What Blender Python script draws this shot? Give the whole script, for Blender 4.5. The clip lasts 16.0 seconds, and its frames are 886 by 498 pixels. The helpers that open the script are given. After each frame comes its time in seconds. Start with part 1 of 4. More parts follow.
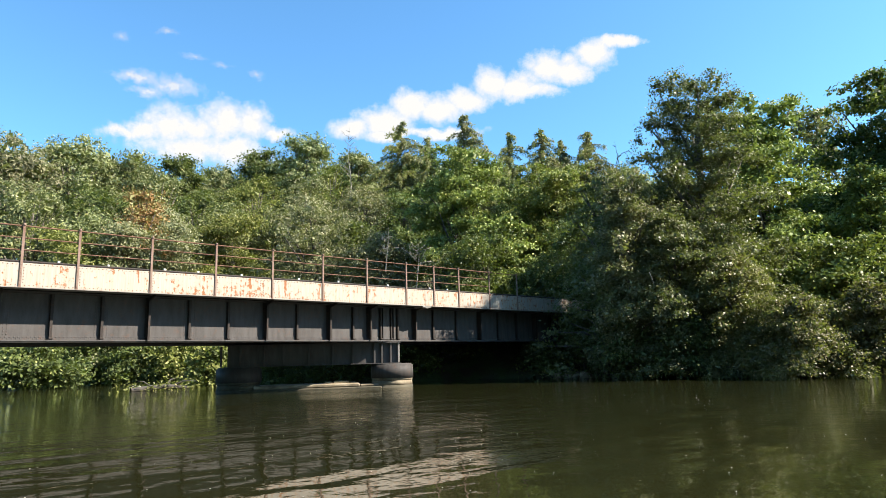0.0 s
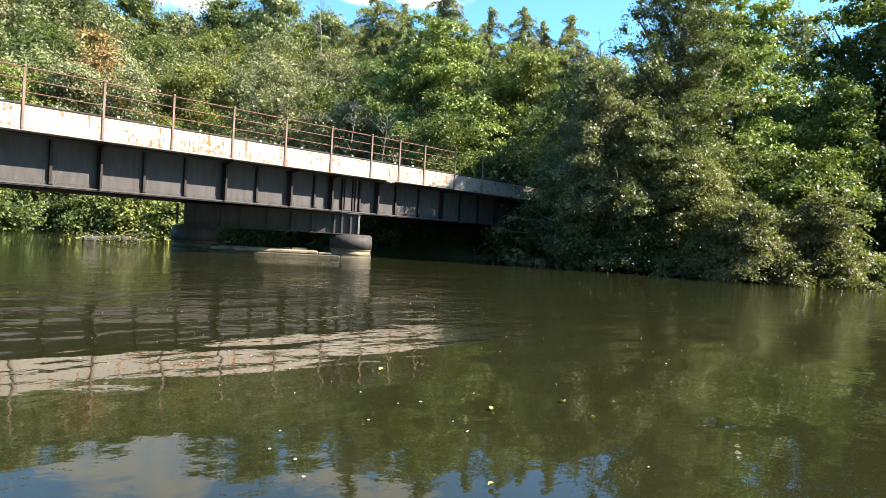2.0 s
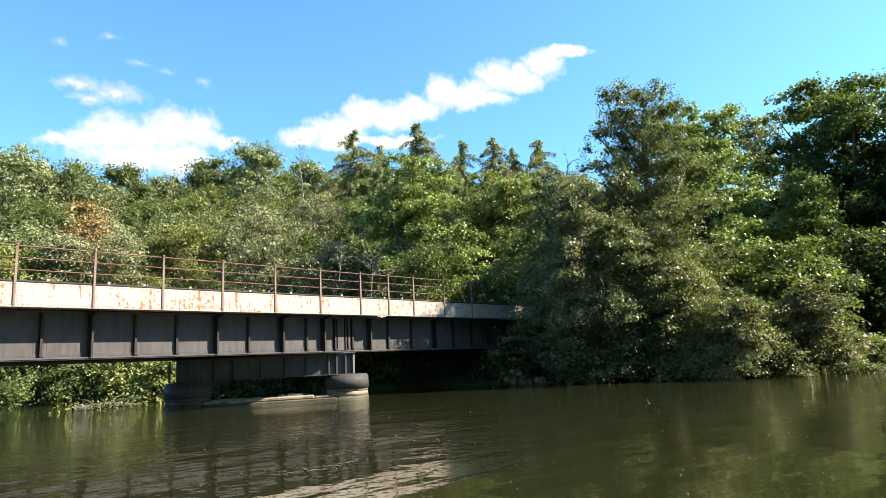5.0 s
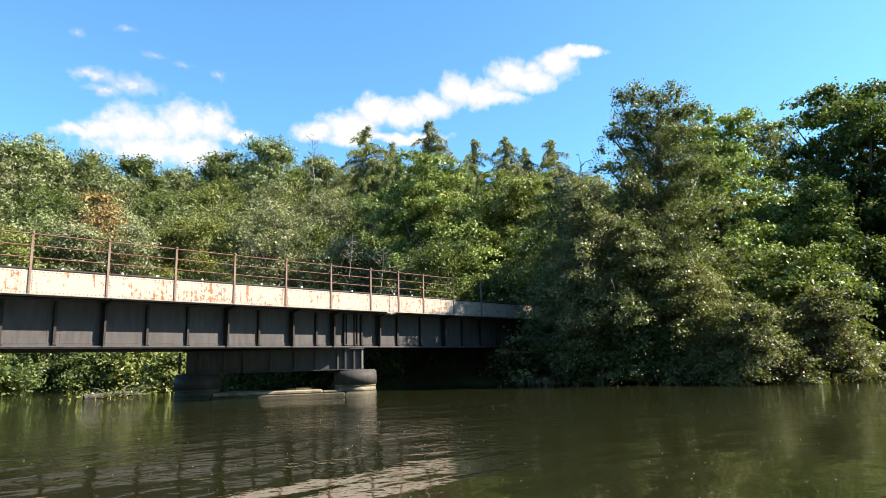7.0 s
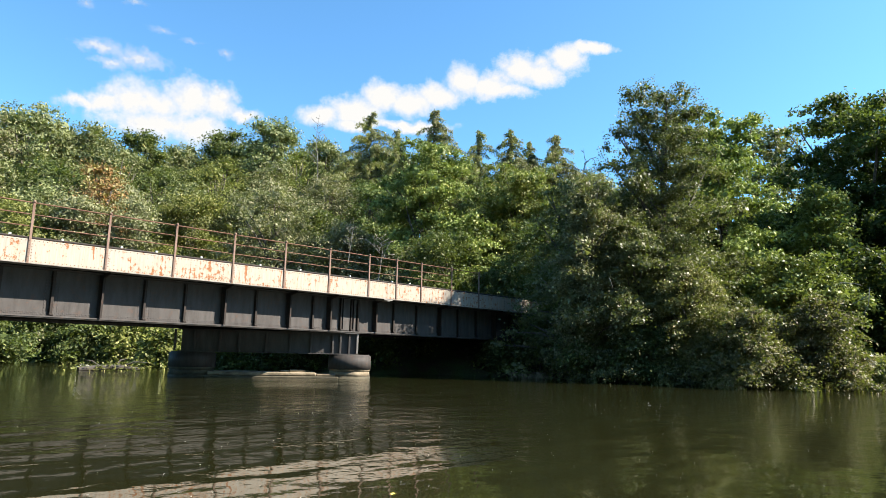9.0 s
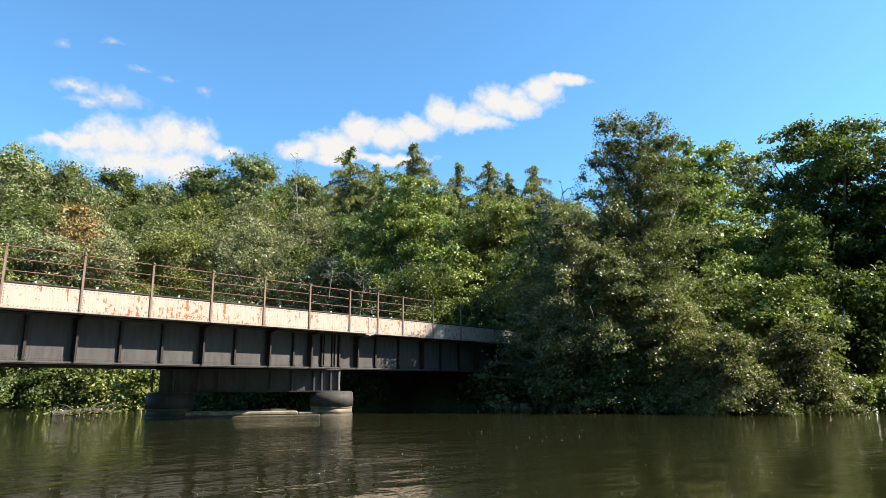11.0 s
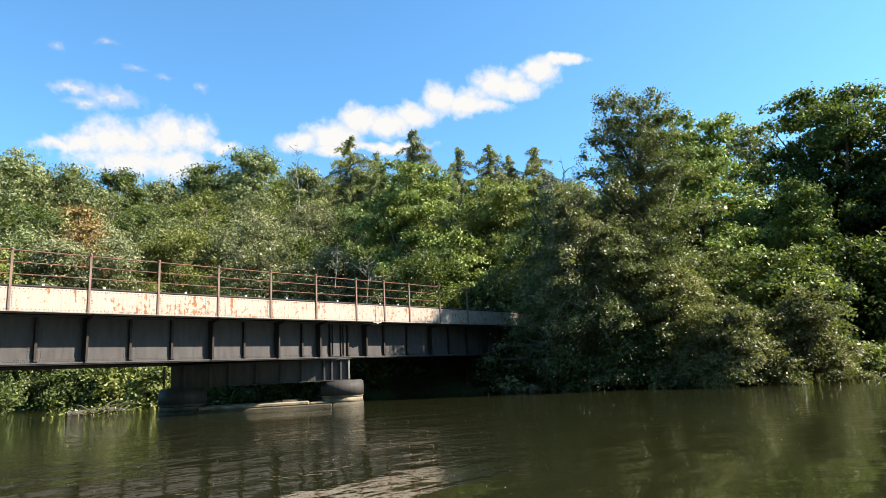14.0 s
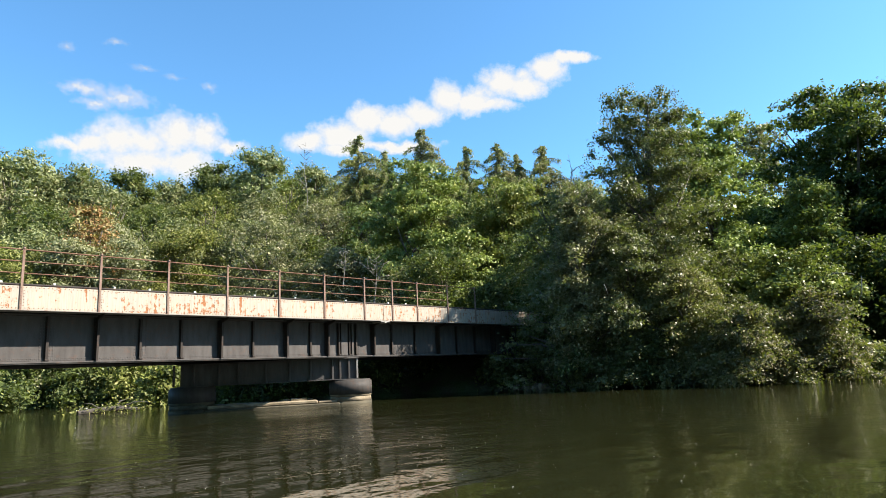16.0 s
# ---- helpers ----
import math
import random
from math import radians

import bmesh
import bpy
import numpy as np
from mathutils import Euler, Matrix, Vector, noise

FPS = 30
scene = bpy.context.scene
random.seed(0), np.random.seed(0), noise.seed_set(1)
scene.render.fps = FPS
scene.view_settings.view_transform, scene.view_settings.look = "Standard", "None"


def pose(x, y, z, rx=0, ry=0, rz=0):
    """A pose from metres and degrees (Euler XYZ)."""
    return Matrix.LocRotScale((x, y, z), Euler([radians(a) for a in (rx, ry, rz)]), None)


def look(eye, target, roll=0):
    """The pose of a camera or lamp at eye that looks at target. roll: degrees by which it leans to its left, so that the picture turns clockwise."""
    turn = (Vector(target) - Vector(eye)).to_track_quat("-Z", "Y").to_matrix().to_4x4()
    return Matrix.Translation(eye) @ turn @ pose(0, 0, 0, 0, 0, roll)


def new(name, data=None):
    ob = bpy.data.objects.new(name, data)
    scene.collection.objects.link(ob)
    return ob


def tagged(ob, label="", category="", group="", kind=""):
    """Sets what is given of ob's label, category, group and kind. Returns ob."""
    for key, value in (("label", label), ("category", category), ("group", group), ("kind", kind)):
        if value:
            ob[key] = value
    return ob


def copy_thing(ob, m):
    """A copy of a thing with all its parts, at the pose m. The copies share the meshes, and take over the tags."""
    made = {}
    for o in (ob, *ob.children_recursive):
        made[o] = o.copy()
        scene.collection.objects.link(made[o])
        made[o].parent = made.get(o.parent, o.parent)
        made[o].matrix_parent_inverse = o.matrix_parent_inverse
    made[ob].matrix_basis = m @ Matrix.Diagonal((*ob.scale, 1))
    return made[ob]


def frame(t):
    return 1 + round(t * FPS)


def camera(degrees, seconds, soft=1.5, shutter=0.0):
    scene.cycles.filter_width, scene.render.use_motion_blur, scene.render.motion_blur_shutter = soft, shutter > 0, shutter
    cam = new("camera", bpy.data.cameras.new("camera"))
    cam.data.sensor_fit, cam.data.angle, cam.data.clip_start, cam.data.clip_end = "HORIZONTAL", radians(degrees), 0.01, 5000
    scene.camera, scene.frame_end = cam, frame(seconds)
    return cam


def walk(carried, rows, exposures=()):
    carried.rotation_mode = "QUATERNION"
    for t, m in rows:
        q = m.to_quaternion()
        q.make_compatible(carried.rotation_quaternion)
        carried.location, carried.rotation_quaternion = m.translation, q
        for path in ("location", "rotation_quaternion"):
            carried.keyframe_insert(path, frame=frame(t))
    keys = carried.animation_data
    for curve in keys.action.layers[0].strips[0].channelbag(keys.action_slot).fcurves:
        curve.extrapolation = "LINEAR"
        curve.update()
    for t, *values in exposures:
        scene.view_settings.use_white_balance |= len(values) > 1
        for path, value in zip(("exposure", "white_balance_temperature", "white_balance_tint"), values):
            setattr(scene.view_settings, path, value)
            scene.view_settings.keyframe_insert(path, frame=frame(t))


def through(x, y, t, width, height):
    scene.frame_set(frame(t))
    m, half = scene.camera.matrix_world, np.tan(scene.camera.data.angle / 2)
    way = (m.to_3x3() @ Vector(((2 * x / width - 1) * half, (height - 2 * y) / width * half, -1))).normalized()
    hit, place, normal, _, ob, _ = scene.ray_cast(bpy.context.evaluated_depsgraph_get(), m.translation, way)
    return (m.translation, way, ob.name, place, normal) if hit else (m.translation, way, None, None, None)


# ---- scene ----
# World: the bridge runs along x, its camera-side fascia is the plane y = 0, the water is z = 0.
cam = camera(69.21, 16.0, soft=0.55)
walk(cam, [
    (0.0, pose(-6.373, -20.221, 1.000, 99.822, 1.555, -41.942)),
    (0.5, pose(-6.375, -20.206, 0.991, 99.610, 0.395, -42.239)),
    (1.0, pose(-6.362, -20.165, 0.984, 99.043, -0.496, -42.471)),
    (1.2, pose(-6.349, -20.154, 0.982, 97.812, -1.121, -42.612)),
    (1.5, pose(-6.330, -20.137, 0.980, 93.484, -3.358, -44.037)),
    (1.7, pose(-6.302, -20.127, 0.984, 91.346, -4.090, -44.636)),
    (2.0, pose(-6.260, -20.111, 0.990, 89.053, -3.312, -45.539)),
    (2.2, pose(-6.262, -20.091, 0.996, 86.854, -4.062, -46.250)),
    (2.5, pose(-6.264, -20.061, 1.005, 85.701, -3.786, -46.568)),
    (2.7, pose(-6.283, -20.075, 1.009, 86.141, -4.579, -46.366)),
    (2.8, pose(-6.292, -20.082, 1.011, 87.319, -4.406, -46.370)),
    (3.0, pose(-6.311, -20.095, 1.015, 88.550, -4.497, -46.274)),
    (3.2, pose(-6.334, -20.111, 1.025, 89.074, -3.585, -46.412)),
    (3.5, pose(-6.370, -20.135, 1.041, 93.772, -2.416, -46.412)),
    (3.7, pose(-6.378, -20.156, 1.041, 95.905, -1.294, -46.260)),
    (4.0, pose(-6.390, -20.187, 1.042, 97.817, 1.227, -46.252)),
    (4.2, pose(-6.388, -20.198, 1.037, 100.361, 0.779, -46.681)),
    (4.5, pose(-6.386, -20.214, 1.030, 101.201, 1.347, -47.122)),
    (4.7, pose(-6.382, -20.215, 1.032, 100.603, 3.362, -46.688)),
    (5.0, pose(-6.377, -20.217, 1.033, 100.354, 3.050, -45.843)),
    (7.5, pose(-6.436, -20.183, 1.025, 100.250, 1.155, -45.382)),
    (8.0, pose(-6.448, -20.182, 1.025, 100.305, 0.575, -45.524)),
    (8.5, pose(-6.448, -20.174, 1.009, 99.588, -0.062, -45.545)),
    (8.7, pose(-6.443, -20.172, 1.008, 99.173, -1.065, -45.509)),
    (11.0, pose(-6.413, -20.232, 1.060, 102.139, 0.401, -47.115)),
    (11.5, pose(-6.416, -20.277, 1.055, 102.361, 1.419, -47.133)),
    (12.0, pose(-6.421, -20.267, 1.050, 101.842, 1.916, -46.832)),
    (12.5, pose(-6.426, -20.256, 1.047, 101.513, 1.804, -46.879)),
    (13.0, pose(-6.429, -20.250, 1.048, 101.140, 1.542, -46.939)),
    (13.5, pose(-6.412, -20.235, 1.040, 100.951, 1.734, -46.769)),
    (14.0, pose(-6.408, -20.251, 1.021, 100.918, 2.824, -46.246)),
    (14.5, pose(-6.419, -20.239, 1.020, 100.893, 2.535, -46.133)),
    (15.0, pose(-6.420, -20.229, 1.024, 100.855, 1.988, -46.121)),
    (15.5, pose(-6.413, -20.233, 1.032, 100.873, 2.247, -45.944)),
    (16.0, pose(-6.424, -20.268, 1.030, 100.858, 2.750, -45.548)),
], exposures=[(t, 1.8 + e) for t, e in ((0.0, -0.05), (1.0, -0.05), (1.5, 0.05), (2.0, 0.4), (2.5, 0.92), (3.0, 1.2), (3.5, 1.24), (3.8, 1.12), (4.2, 0.7), (4.5, 0.42), (5.0, 0.17), (8.0, -0.02), (11.0, -0.18), (12.0, -0.2), (14.0, -0.1), (16.0, -0.12))])

# ---- light ----
SUN = Vector((0.47, -0.57, 0.645)).normalized()
world = bpy.data.worlds.new("sky")
scene.world = world
world.use_nodes = True
wn = world.node_tree
sky = wn.nodes.new("ShaderNodeTexSky")
sky.sky_type = "NISHITA"
sky.sun_disc = False
sky.sun_elevation = math.asin(SUN.z)
sky.sun_rotation = math.atan2(SUN.x, SUN.y)
sky.air_density, sky.dust_density, sky.ozone_density = 1.0, 0.4, 2.0
wn.nodes["Background"].inputs["Strength"].default_value = 0.09
tint = wn.nodes.new("ShaderNodeMix")
tint.data_type, tint.blend_type = "RGBA", "MULTIPLY"
tint.inputs[0].default_value = 1.0
tint.inputs[7].default_value = (0.54, 0.88, 1.02, 1)
wn.links.new(sky.outputs["Color"], tint.inputs[6])
wn.links.new(tint.outputs[2], wn.nodes["Background"].inputs["Color"])
sun_data = bpy.data.lights.new("sun", "SUN")
sun_data.energy, sun_data.angle, sun_data.color = 5.0, radians(0.55), (1.0, 0.925, 0.82)
sun = new("sun", sun_data)
sun.matrix_world = look(SUN * 200, (0, 0, 0))


# ---- materials ----
class Nodes:
    """A small helper to wire node materials."""

    def __init__(self, name):
        self.m = bpy.data.materials.new(name)
        self.m.use_nodes = True
        self.t = self.m.node_tree
        self.bsdf = self.t.nodes["Principled BSDF"]
        self.out = self.t.nodes["Material Output"]

    def add(self, kind, **inputs):
        n = self.t.nodes.new(kind)
        for k, v in inputs.items():
            self.put(n.inputs[k.replace("_", " ")], v)
        return n

    def put(self, socket, v):
        if isinstance(v, bpy.types.NodeSocket):
            self.t.links.new(v, socket)
        else:
            socket.default_value = v

    def coords(self, scale=(1, 1, 1), what="Object"):
        c = self.t.nodes.new("ShaderNodeTexCoord")
        mp = self.add("ShaderNodeMapping", Vector=c.outputs[what], Scale=scale)
        return mp.outputs["Vector"]

    def noise(self, vec, scale, detail=4, rough=0.55):
        return self.add("ShaderNodeTexNoise", Vector=vec, Scale=scale, Detail=detail, Roughness=rough).outputs["Fac"]

    def ramp(self, fac, *stops):
        n = self.add("ShaderNodeValToRGB", Fac=fac)
        r = n.color_ramp
        while len(r.elements) < len(stops):
            r.elements.new(0.5)
        for e, (p, c) in zip(r.elements, stops):
            e.position = p
            e.color = (*c, 1) if isinstance(c, tuple) else (c, c, c, 1)
        return n.outputs["Color"]

    def mix(self, fac, a, b, mode="MIX"):
        n = self.t.nodes.new("ShaderNodeMix")
        n.data_type, n.blend_type = "RGBA", mode
        for s, v in ((n.inputs[0], fac), (n.inputs[6], a), (n.inputs[7], b)):
            self.put(s, (*v, 1) if isinstance(v, tuple) and len(v) == 3 else v)
        return n.outputs[2]

    def math(self, op, a, b=0.0, c=0.0):
        n = self.t.nodes.new("ShaderNodeMath")
        n.operation = op
        for s, v in zip(n.inputs, (a, b, c)):
            self.put(s, v)
        return n.outputs[0]

    def bump(self, height, strength=0.4, distance=0.02, target=None):
        b = self.add("ShaderNodeBump", Height=height, Strength=strength, Distance=distance)
        self.t.links.new(b.outputs["Normal"], (target or self.bsdf).inputs["Normal"])
        return b

    def done(self, color=None, rough=None, metal=None, spec=None):
        for k, v in (("Base Color", color), ("Roughness", rough), ("Metallic", metal), ("Specular IOR Level", spec)):
            if v is not None:
                self.put(self.bsdf.inputs[k], (*v, 1) if isinstance(v, tuple) and len(v) == 3 else v)
        return self.m


def leaf_material(name, dark, light, tip, tip_share=0.12, rough=0.5, through=0.2, gloss=0.2):
    k = Nodes(name)
    rnd = k.t.nodes.new("ShaderNodeNewGeometry").outputs["Random Per Island"]
    big = k.noise(k.coords(), 0.55, 3)
    base = k.mix(k.ramp(big, (0.36, 0.0), (0.64, 1.0)), dark, light)
    base = k.mix(k.math("MULTIPLY", rnd, 0.45), base, light)
    base = k.mix(k.ramp(rnd, (1 - tip_share, 0.0), (1 - tip_share * 0.6, 1.0)), base, tip)
    own = k.t.nodes.new("ShaderNodeObjectInfo").outputs["Random"]
    hsv = k.add("ShaderNodeHueSaturation", Color=base, Hue=k.math("MULTIPLY_ADD", own, 0.03, 0.485),
                Value=k.math("MULTIPLY", k.math("MULTIPLY_ADD", own, 0.3, 0.85), k.math("MULTIPLY_ADD", rnd, 0.5, 0.75)))
    col = hsv.outputs["Color"]
    k.done(col, rough, None, gloss)
    tr = k.add("ShaderNodeBsdfTranslucent", Color=k.mix(0.5, col, (0.30, 0.42, 0.03)))
    mx = k.add("ShaderNodeMixShader", Fac=through)
    k.t.links.new(k.bsdf.outputs[0], mx.inputs[1])
    k.t.links.new(tr.outputs[0], mx.inputs[2])
    k.t.links.new(mx.outputs[0], k.out.inputs["Surface"])
    return k.m


LEAF = {
    "hill": leaf_material("hill_leaves", (0.080, 0.097, 0.041), (0.211, 0.214, 0.090), (0.302, 0.283, 0.161), 0.07),
    "green": leaf_material("fresh_leaves", (0.069, 0.087, 0.023), (0.194, 0.207, 0.052), (0.275, 0.258, 0.095), 0.1),
    "maple": leaf_material("maple_leaves", (0.075, 0.108, 0.031), (0.231, 0.268, 0.071), (0.332, 0.329, 0.105), 0.1),
    "alder": leaf_material("alder_leaves", (0.050, 0.054, 0.022), (0.145, 0.145, 0.060), (0.21, 0.205, 0.105), 0.04, 0.48, 0.22, 0.28),
    "olive": leaf_material("olive_leaves", (0.070, 0.066, 0.024), (0.181, 0.149, 0.055), (0.245, 0.200, 0.099), 0.1, 0.48, 0.25, 0.35),
    "grey": leaf_material("grey_leaves", (0.100, 0.102, 0.054), (0.233, 0.221, 0.120), (0.315, 0.288, 0.194), 0.06, 0.55, 0.25, 0.2),
    "bronze": leaf_material("bronze_leaves", (0.085, 0.078, 0.040), (0.180, 0.158, 0.078), (0.26, 0.225, 0.13), 0.12, 0.5, 0.25, 0.3),
    "orange": leaf_material("turning_leaves", (0.159, 0.083, 0.040), (0.318, 0.152, 0.069), (0.254, 0.216, 0.092), 0.35),
    "dark": leaf_material("dark_leaves", (0.033, 0.048, 0.020), (0.103, 0.125, 0.034), (0.206, 0.206, 0.069), 0.06),
    # a darker version of "dark" that carries the sycamores' deep shade in its colour
    "sycamore": leaf_material("shade_dark_sycamore_leaves", (0.020, 0.032, 0.012), (0.062, 0.082, 0.022), (0.17, 0.18, 0.05), 0.1, 0.5, 0.2, 0.15),
    "needle": leaf_material("larch_needles", (0.119, 0.113, 0.056), (0.236, 0.213, 0.101), (0.315, 0.273, 0.152), 0.1, 0.6, 0.35, 0.2),
}


def bark_material(name, a, b):
    k = Nodes(name)
    v = k.coords((1, 1, 0.25))
    n = k.noise(v, 14, 6)
    k.bump(n, 0.6, 0.03)
    return k.done(k.ramp(n, (0.35, a), (0.65, b)), 0.9)


BARK = bark_material("bark", (0.045, 0.036, 0.028), (0.14, 0.12, 0.095))
PALE_BARK = bark_material("pale_bark", (0.10, 0.092, 0.078), (0.26, 0.24, 0.205))


def painted_fascia():
    k = Nodes("rusted_cream_paint")
    v = k.coords()
    streak = k.noise(k.coords((5.5, 1, 0.55)), 2.2, 5, 0.65)
    spot = k.noise(v, 7.0, 6, 0.66)
    region = k.noise(v, 0.8, 3)
    fine = k.noise(v, 30, 4)
    grime = k.noise(k.coords((16, 1, 0.8)), 1.6, 4)
    cream = k.mix(k.ramp(grime, (0.4, 0.0), (0.75, 1.0)), (0.34, 0.303, 0.252), (0.25, 0.208, 0.162))
    cream = k.mix(k.math("MULTIPLY", fine, 0.3), cream, (0.39, 0.362, 0.312))
    rust = k.ramp(fine, (0.3, (0.15, 0.055, 0.026)), (0.7, (0.35, 0.150, 0.062)))
    m1 = k.ramp(k.math("MULTIPLY", k.math("MULTIPLY", streak, spot), k.math("ADD", region, 0.5)), (0.29, 0.0), (0.335, 1.0))
    m2 = k.ramp(k.math("MULTIPLY", spot, k.math("ADD", region, 0.5)), (0.612, 0.0), (0.66, 1.0))
    m = k.math("MAXIMUM", m1, m2)
    k.bump(m, -0.4, 0.006)
    stain = k.ramp(streak, (0.47, 0.0), (0.68, 0.6))
    cream = k.mix(stain, cream, (0.52, 0.33, 0.20))
    return k.done(k.mix(m, cream, rust), k.ramp(m, (0, 0.55), (1, 0.9)), None, 0.3)


def steel(name, a, b, rusty=0.3, rough=0.6):
    k = Nodes(name)
    v = k.coords()
    n = k.noise(k.coords((3, 3, 0.7)), 2.0, 6, 0.6)
    f = k.noise(v, 22, 5)
    col = k.ramp(n, (0.3, a), (0.7, b))
    col = k.mix(k.math("MULTIPLY", f, 0.35), col, tuple(c * 1.35 for c in b))
    r = k.ramp(k.noise(v, 5.5, 6, 0.7), (0.56, 0.0), (0.66, rusty))
    col = k.mix(r, col, (0.13, 0.065, 0.04))
    k.bump(f, 0.25, 0.006)
    return k.done(col, rough, None, 0.07)


FASCIA = painted_fascia()
GIRDER = steel("weathered_grey_paint", (0.050, 0.045, 0.042), (0.092, 0.085, 0.080), 0.35, 0.8)
DARK_STEEL = steel("dark_rusted_steel", (0.024, 0.020, 0.018), (0.050, 0.042, 0.037), 0.35)
RUST = steel("rust_brown_steel", (0.095, 0.052, 0.034), (0.18, 0.10, 0.07), 0.6, 0.85)
POST = steel("dull_rusted_paint", (0.13, 0.08, 0.06), (0.24, 0.17, 0.135), 0.8, 0.8)
PALE_STEEL = steel("flaking_pale_paint", (0.17, 0.155, 0.14), (0.30, 0.28, 0.255), 0.8, 0.7)


def stone(name, a, b, c, scale=3.0):
    k = Nodes(name)
    v = k.coords()
    n = k.noise(v, scale, 7, 0.62)
    g = k.noise(v, 40, 3)
    col = k.mix(k.ramp(n, (0.34, 0.0), (0.66, 1.0)), a, b)
    col = k.mix(k.ramp(k.noise(v, 1.1, 4), (0.5, 0.0), (0.66, 0.7)), col, c)
    k.bump(k.math("ADD", n, g), 0.5, 0.02)
    return k.done(col, 0.9)


CONCRETE = stone("weathered_concrete", (0.16, 0.122, 0.075), (0.30, 0.24, 0.16), (0.06, 0.048, 0.03))
# wet waterline stone; also the far caisson's concrete with its shade in the colour
WET_SHADE_STONE = stone("algae_and_shade_dark_concrete", (0.045, 0.038, 0.022), (0.095, 0.078, 0.048), (0.022, 0.020, 0.011))
# CONCRETE scaled down, with the shade under the bridge put into the colour
SILL_STONE = stone("shade_toned_concrete", (0.115, 0.088, 0.054), (0.215, 0.172, 0.114), (0.045, 0.036, 0.022))
IRON_DRUM = steel("caisson_iron", (0.036, 0.032, 0.029), (0.066, 0.060, 0.055), 0.25, 0.55)
SOFFIT = stone("pale_grimy_soffit", (0.20, 0.185, 0.165), (0.36, 0.335, 0.30), (0.11, 0.095, 0.08))
TIMBER = stone("dark_timber", (0.03, 0.026, 0.02), (0.065, 0.055, 0.045), (0.02, 0.02, 0.015))
WHITE = stone("dull_white_paint", (0.66, 0.64, 0.59), (0.8, 0.78, 0.72), (0.5, 0.47, 0.4))
BRICK = stone("sooty_brick", (0.11, 0.07, 0.05), (0.20, 0.13, 0.09), (0.05, 0.045, 0.035), 6)
STRAW = stone("dry_reed", (0.33, 0.26, 0.17), (0.50, 0.42, 0.30), (0.22, 0.17, 0.11), 5)
FLECK = stone("pale_petal", (0.6, 0.58, 0.48), (0.8, 0.78, 0.7), (0.5, 0.45, 0.25))
YELLOW_LEAF = stone("yellow_fallen_leaf", (0.42, 0.36, 0.06), (0.6, 0.5, 0.12), (0.3, 0.25, 0.06))


def ground_material():
    k = Nodes("woodland_ground")
    v = k.coords()
    n = k.noise(v, 0.8, 8, 0.6)
    col = k.mix(k.ramp(n, (0.4, 0.0), (0.6, 1.0)), (0.06, 0.045, 0.028), (0.05, 0.075, 0.02))
    k.bump(k.noise(v, 6, 6), 0.8, 0.15)
    return k.done(col, 0.95)


def water_material():
    k = Nodes("murky_river_water")
    v = k.coords()
    long = k.noise(k.coords((0.55, 1.0, 1)), 1.1, 2, 0.45)
    small = k.noise(v, 4.6, 3, 0.5)
    tiny = k.noise(v, 13, 2, 0.5)
    patch = k.ramp(k.noise(v, 0.16, 3), (0.42, 0.6), (0.60, 1.0))
    # stiller water along the near bank, wavelets out on the stream
    sep = k.add("ShaderNodeSeparateXYZ", Vector=v)
    out = k.math("MULTIPLY_ADD", k.math("ADD", sep.outputs["X"], sep.outputs["Y"]), 0.7, 18.7)
    calm = k.ramp(k.math("MULTIPLY", out, 0.05), (0.08, 0.30), (0.3, 1.0))
    stream = k.math("MULTIPLY", patch, k.ramp(k.math("MULTIPLY", out, 0.05), (0.25, 0.08), (0.75, 1.0)))
    h = k.math("MULTIPLY_ADD", small, k.math("MULTIPLY", stream, 0.8), k.math("MULTIPLY", long, calm))
    h = k.math("MULTIPLY_ADD", tiny, k.math("MULTIPLY", stream, 0.25), h)
    k.bump(h, 1.0, 0.03)
    murk = k.mix(k.noise(v, 0.3, 3), (0.0135, 0.0132, 0.0046), (0.0105, 0.0118, 0.0040))
    k.bsdf.inputs["IOR"].default_value = 1.333
    return k.done(murk, 0.02, None, 0.5)


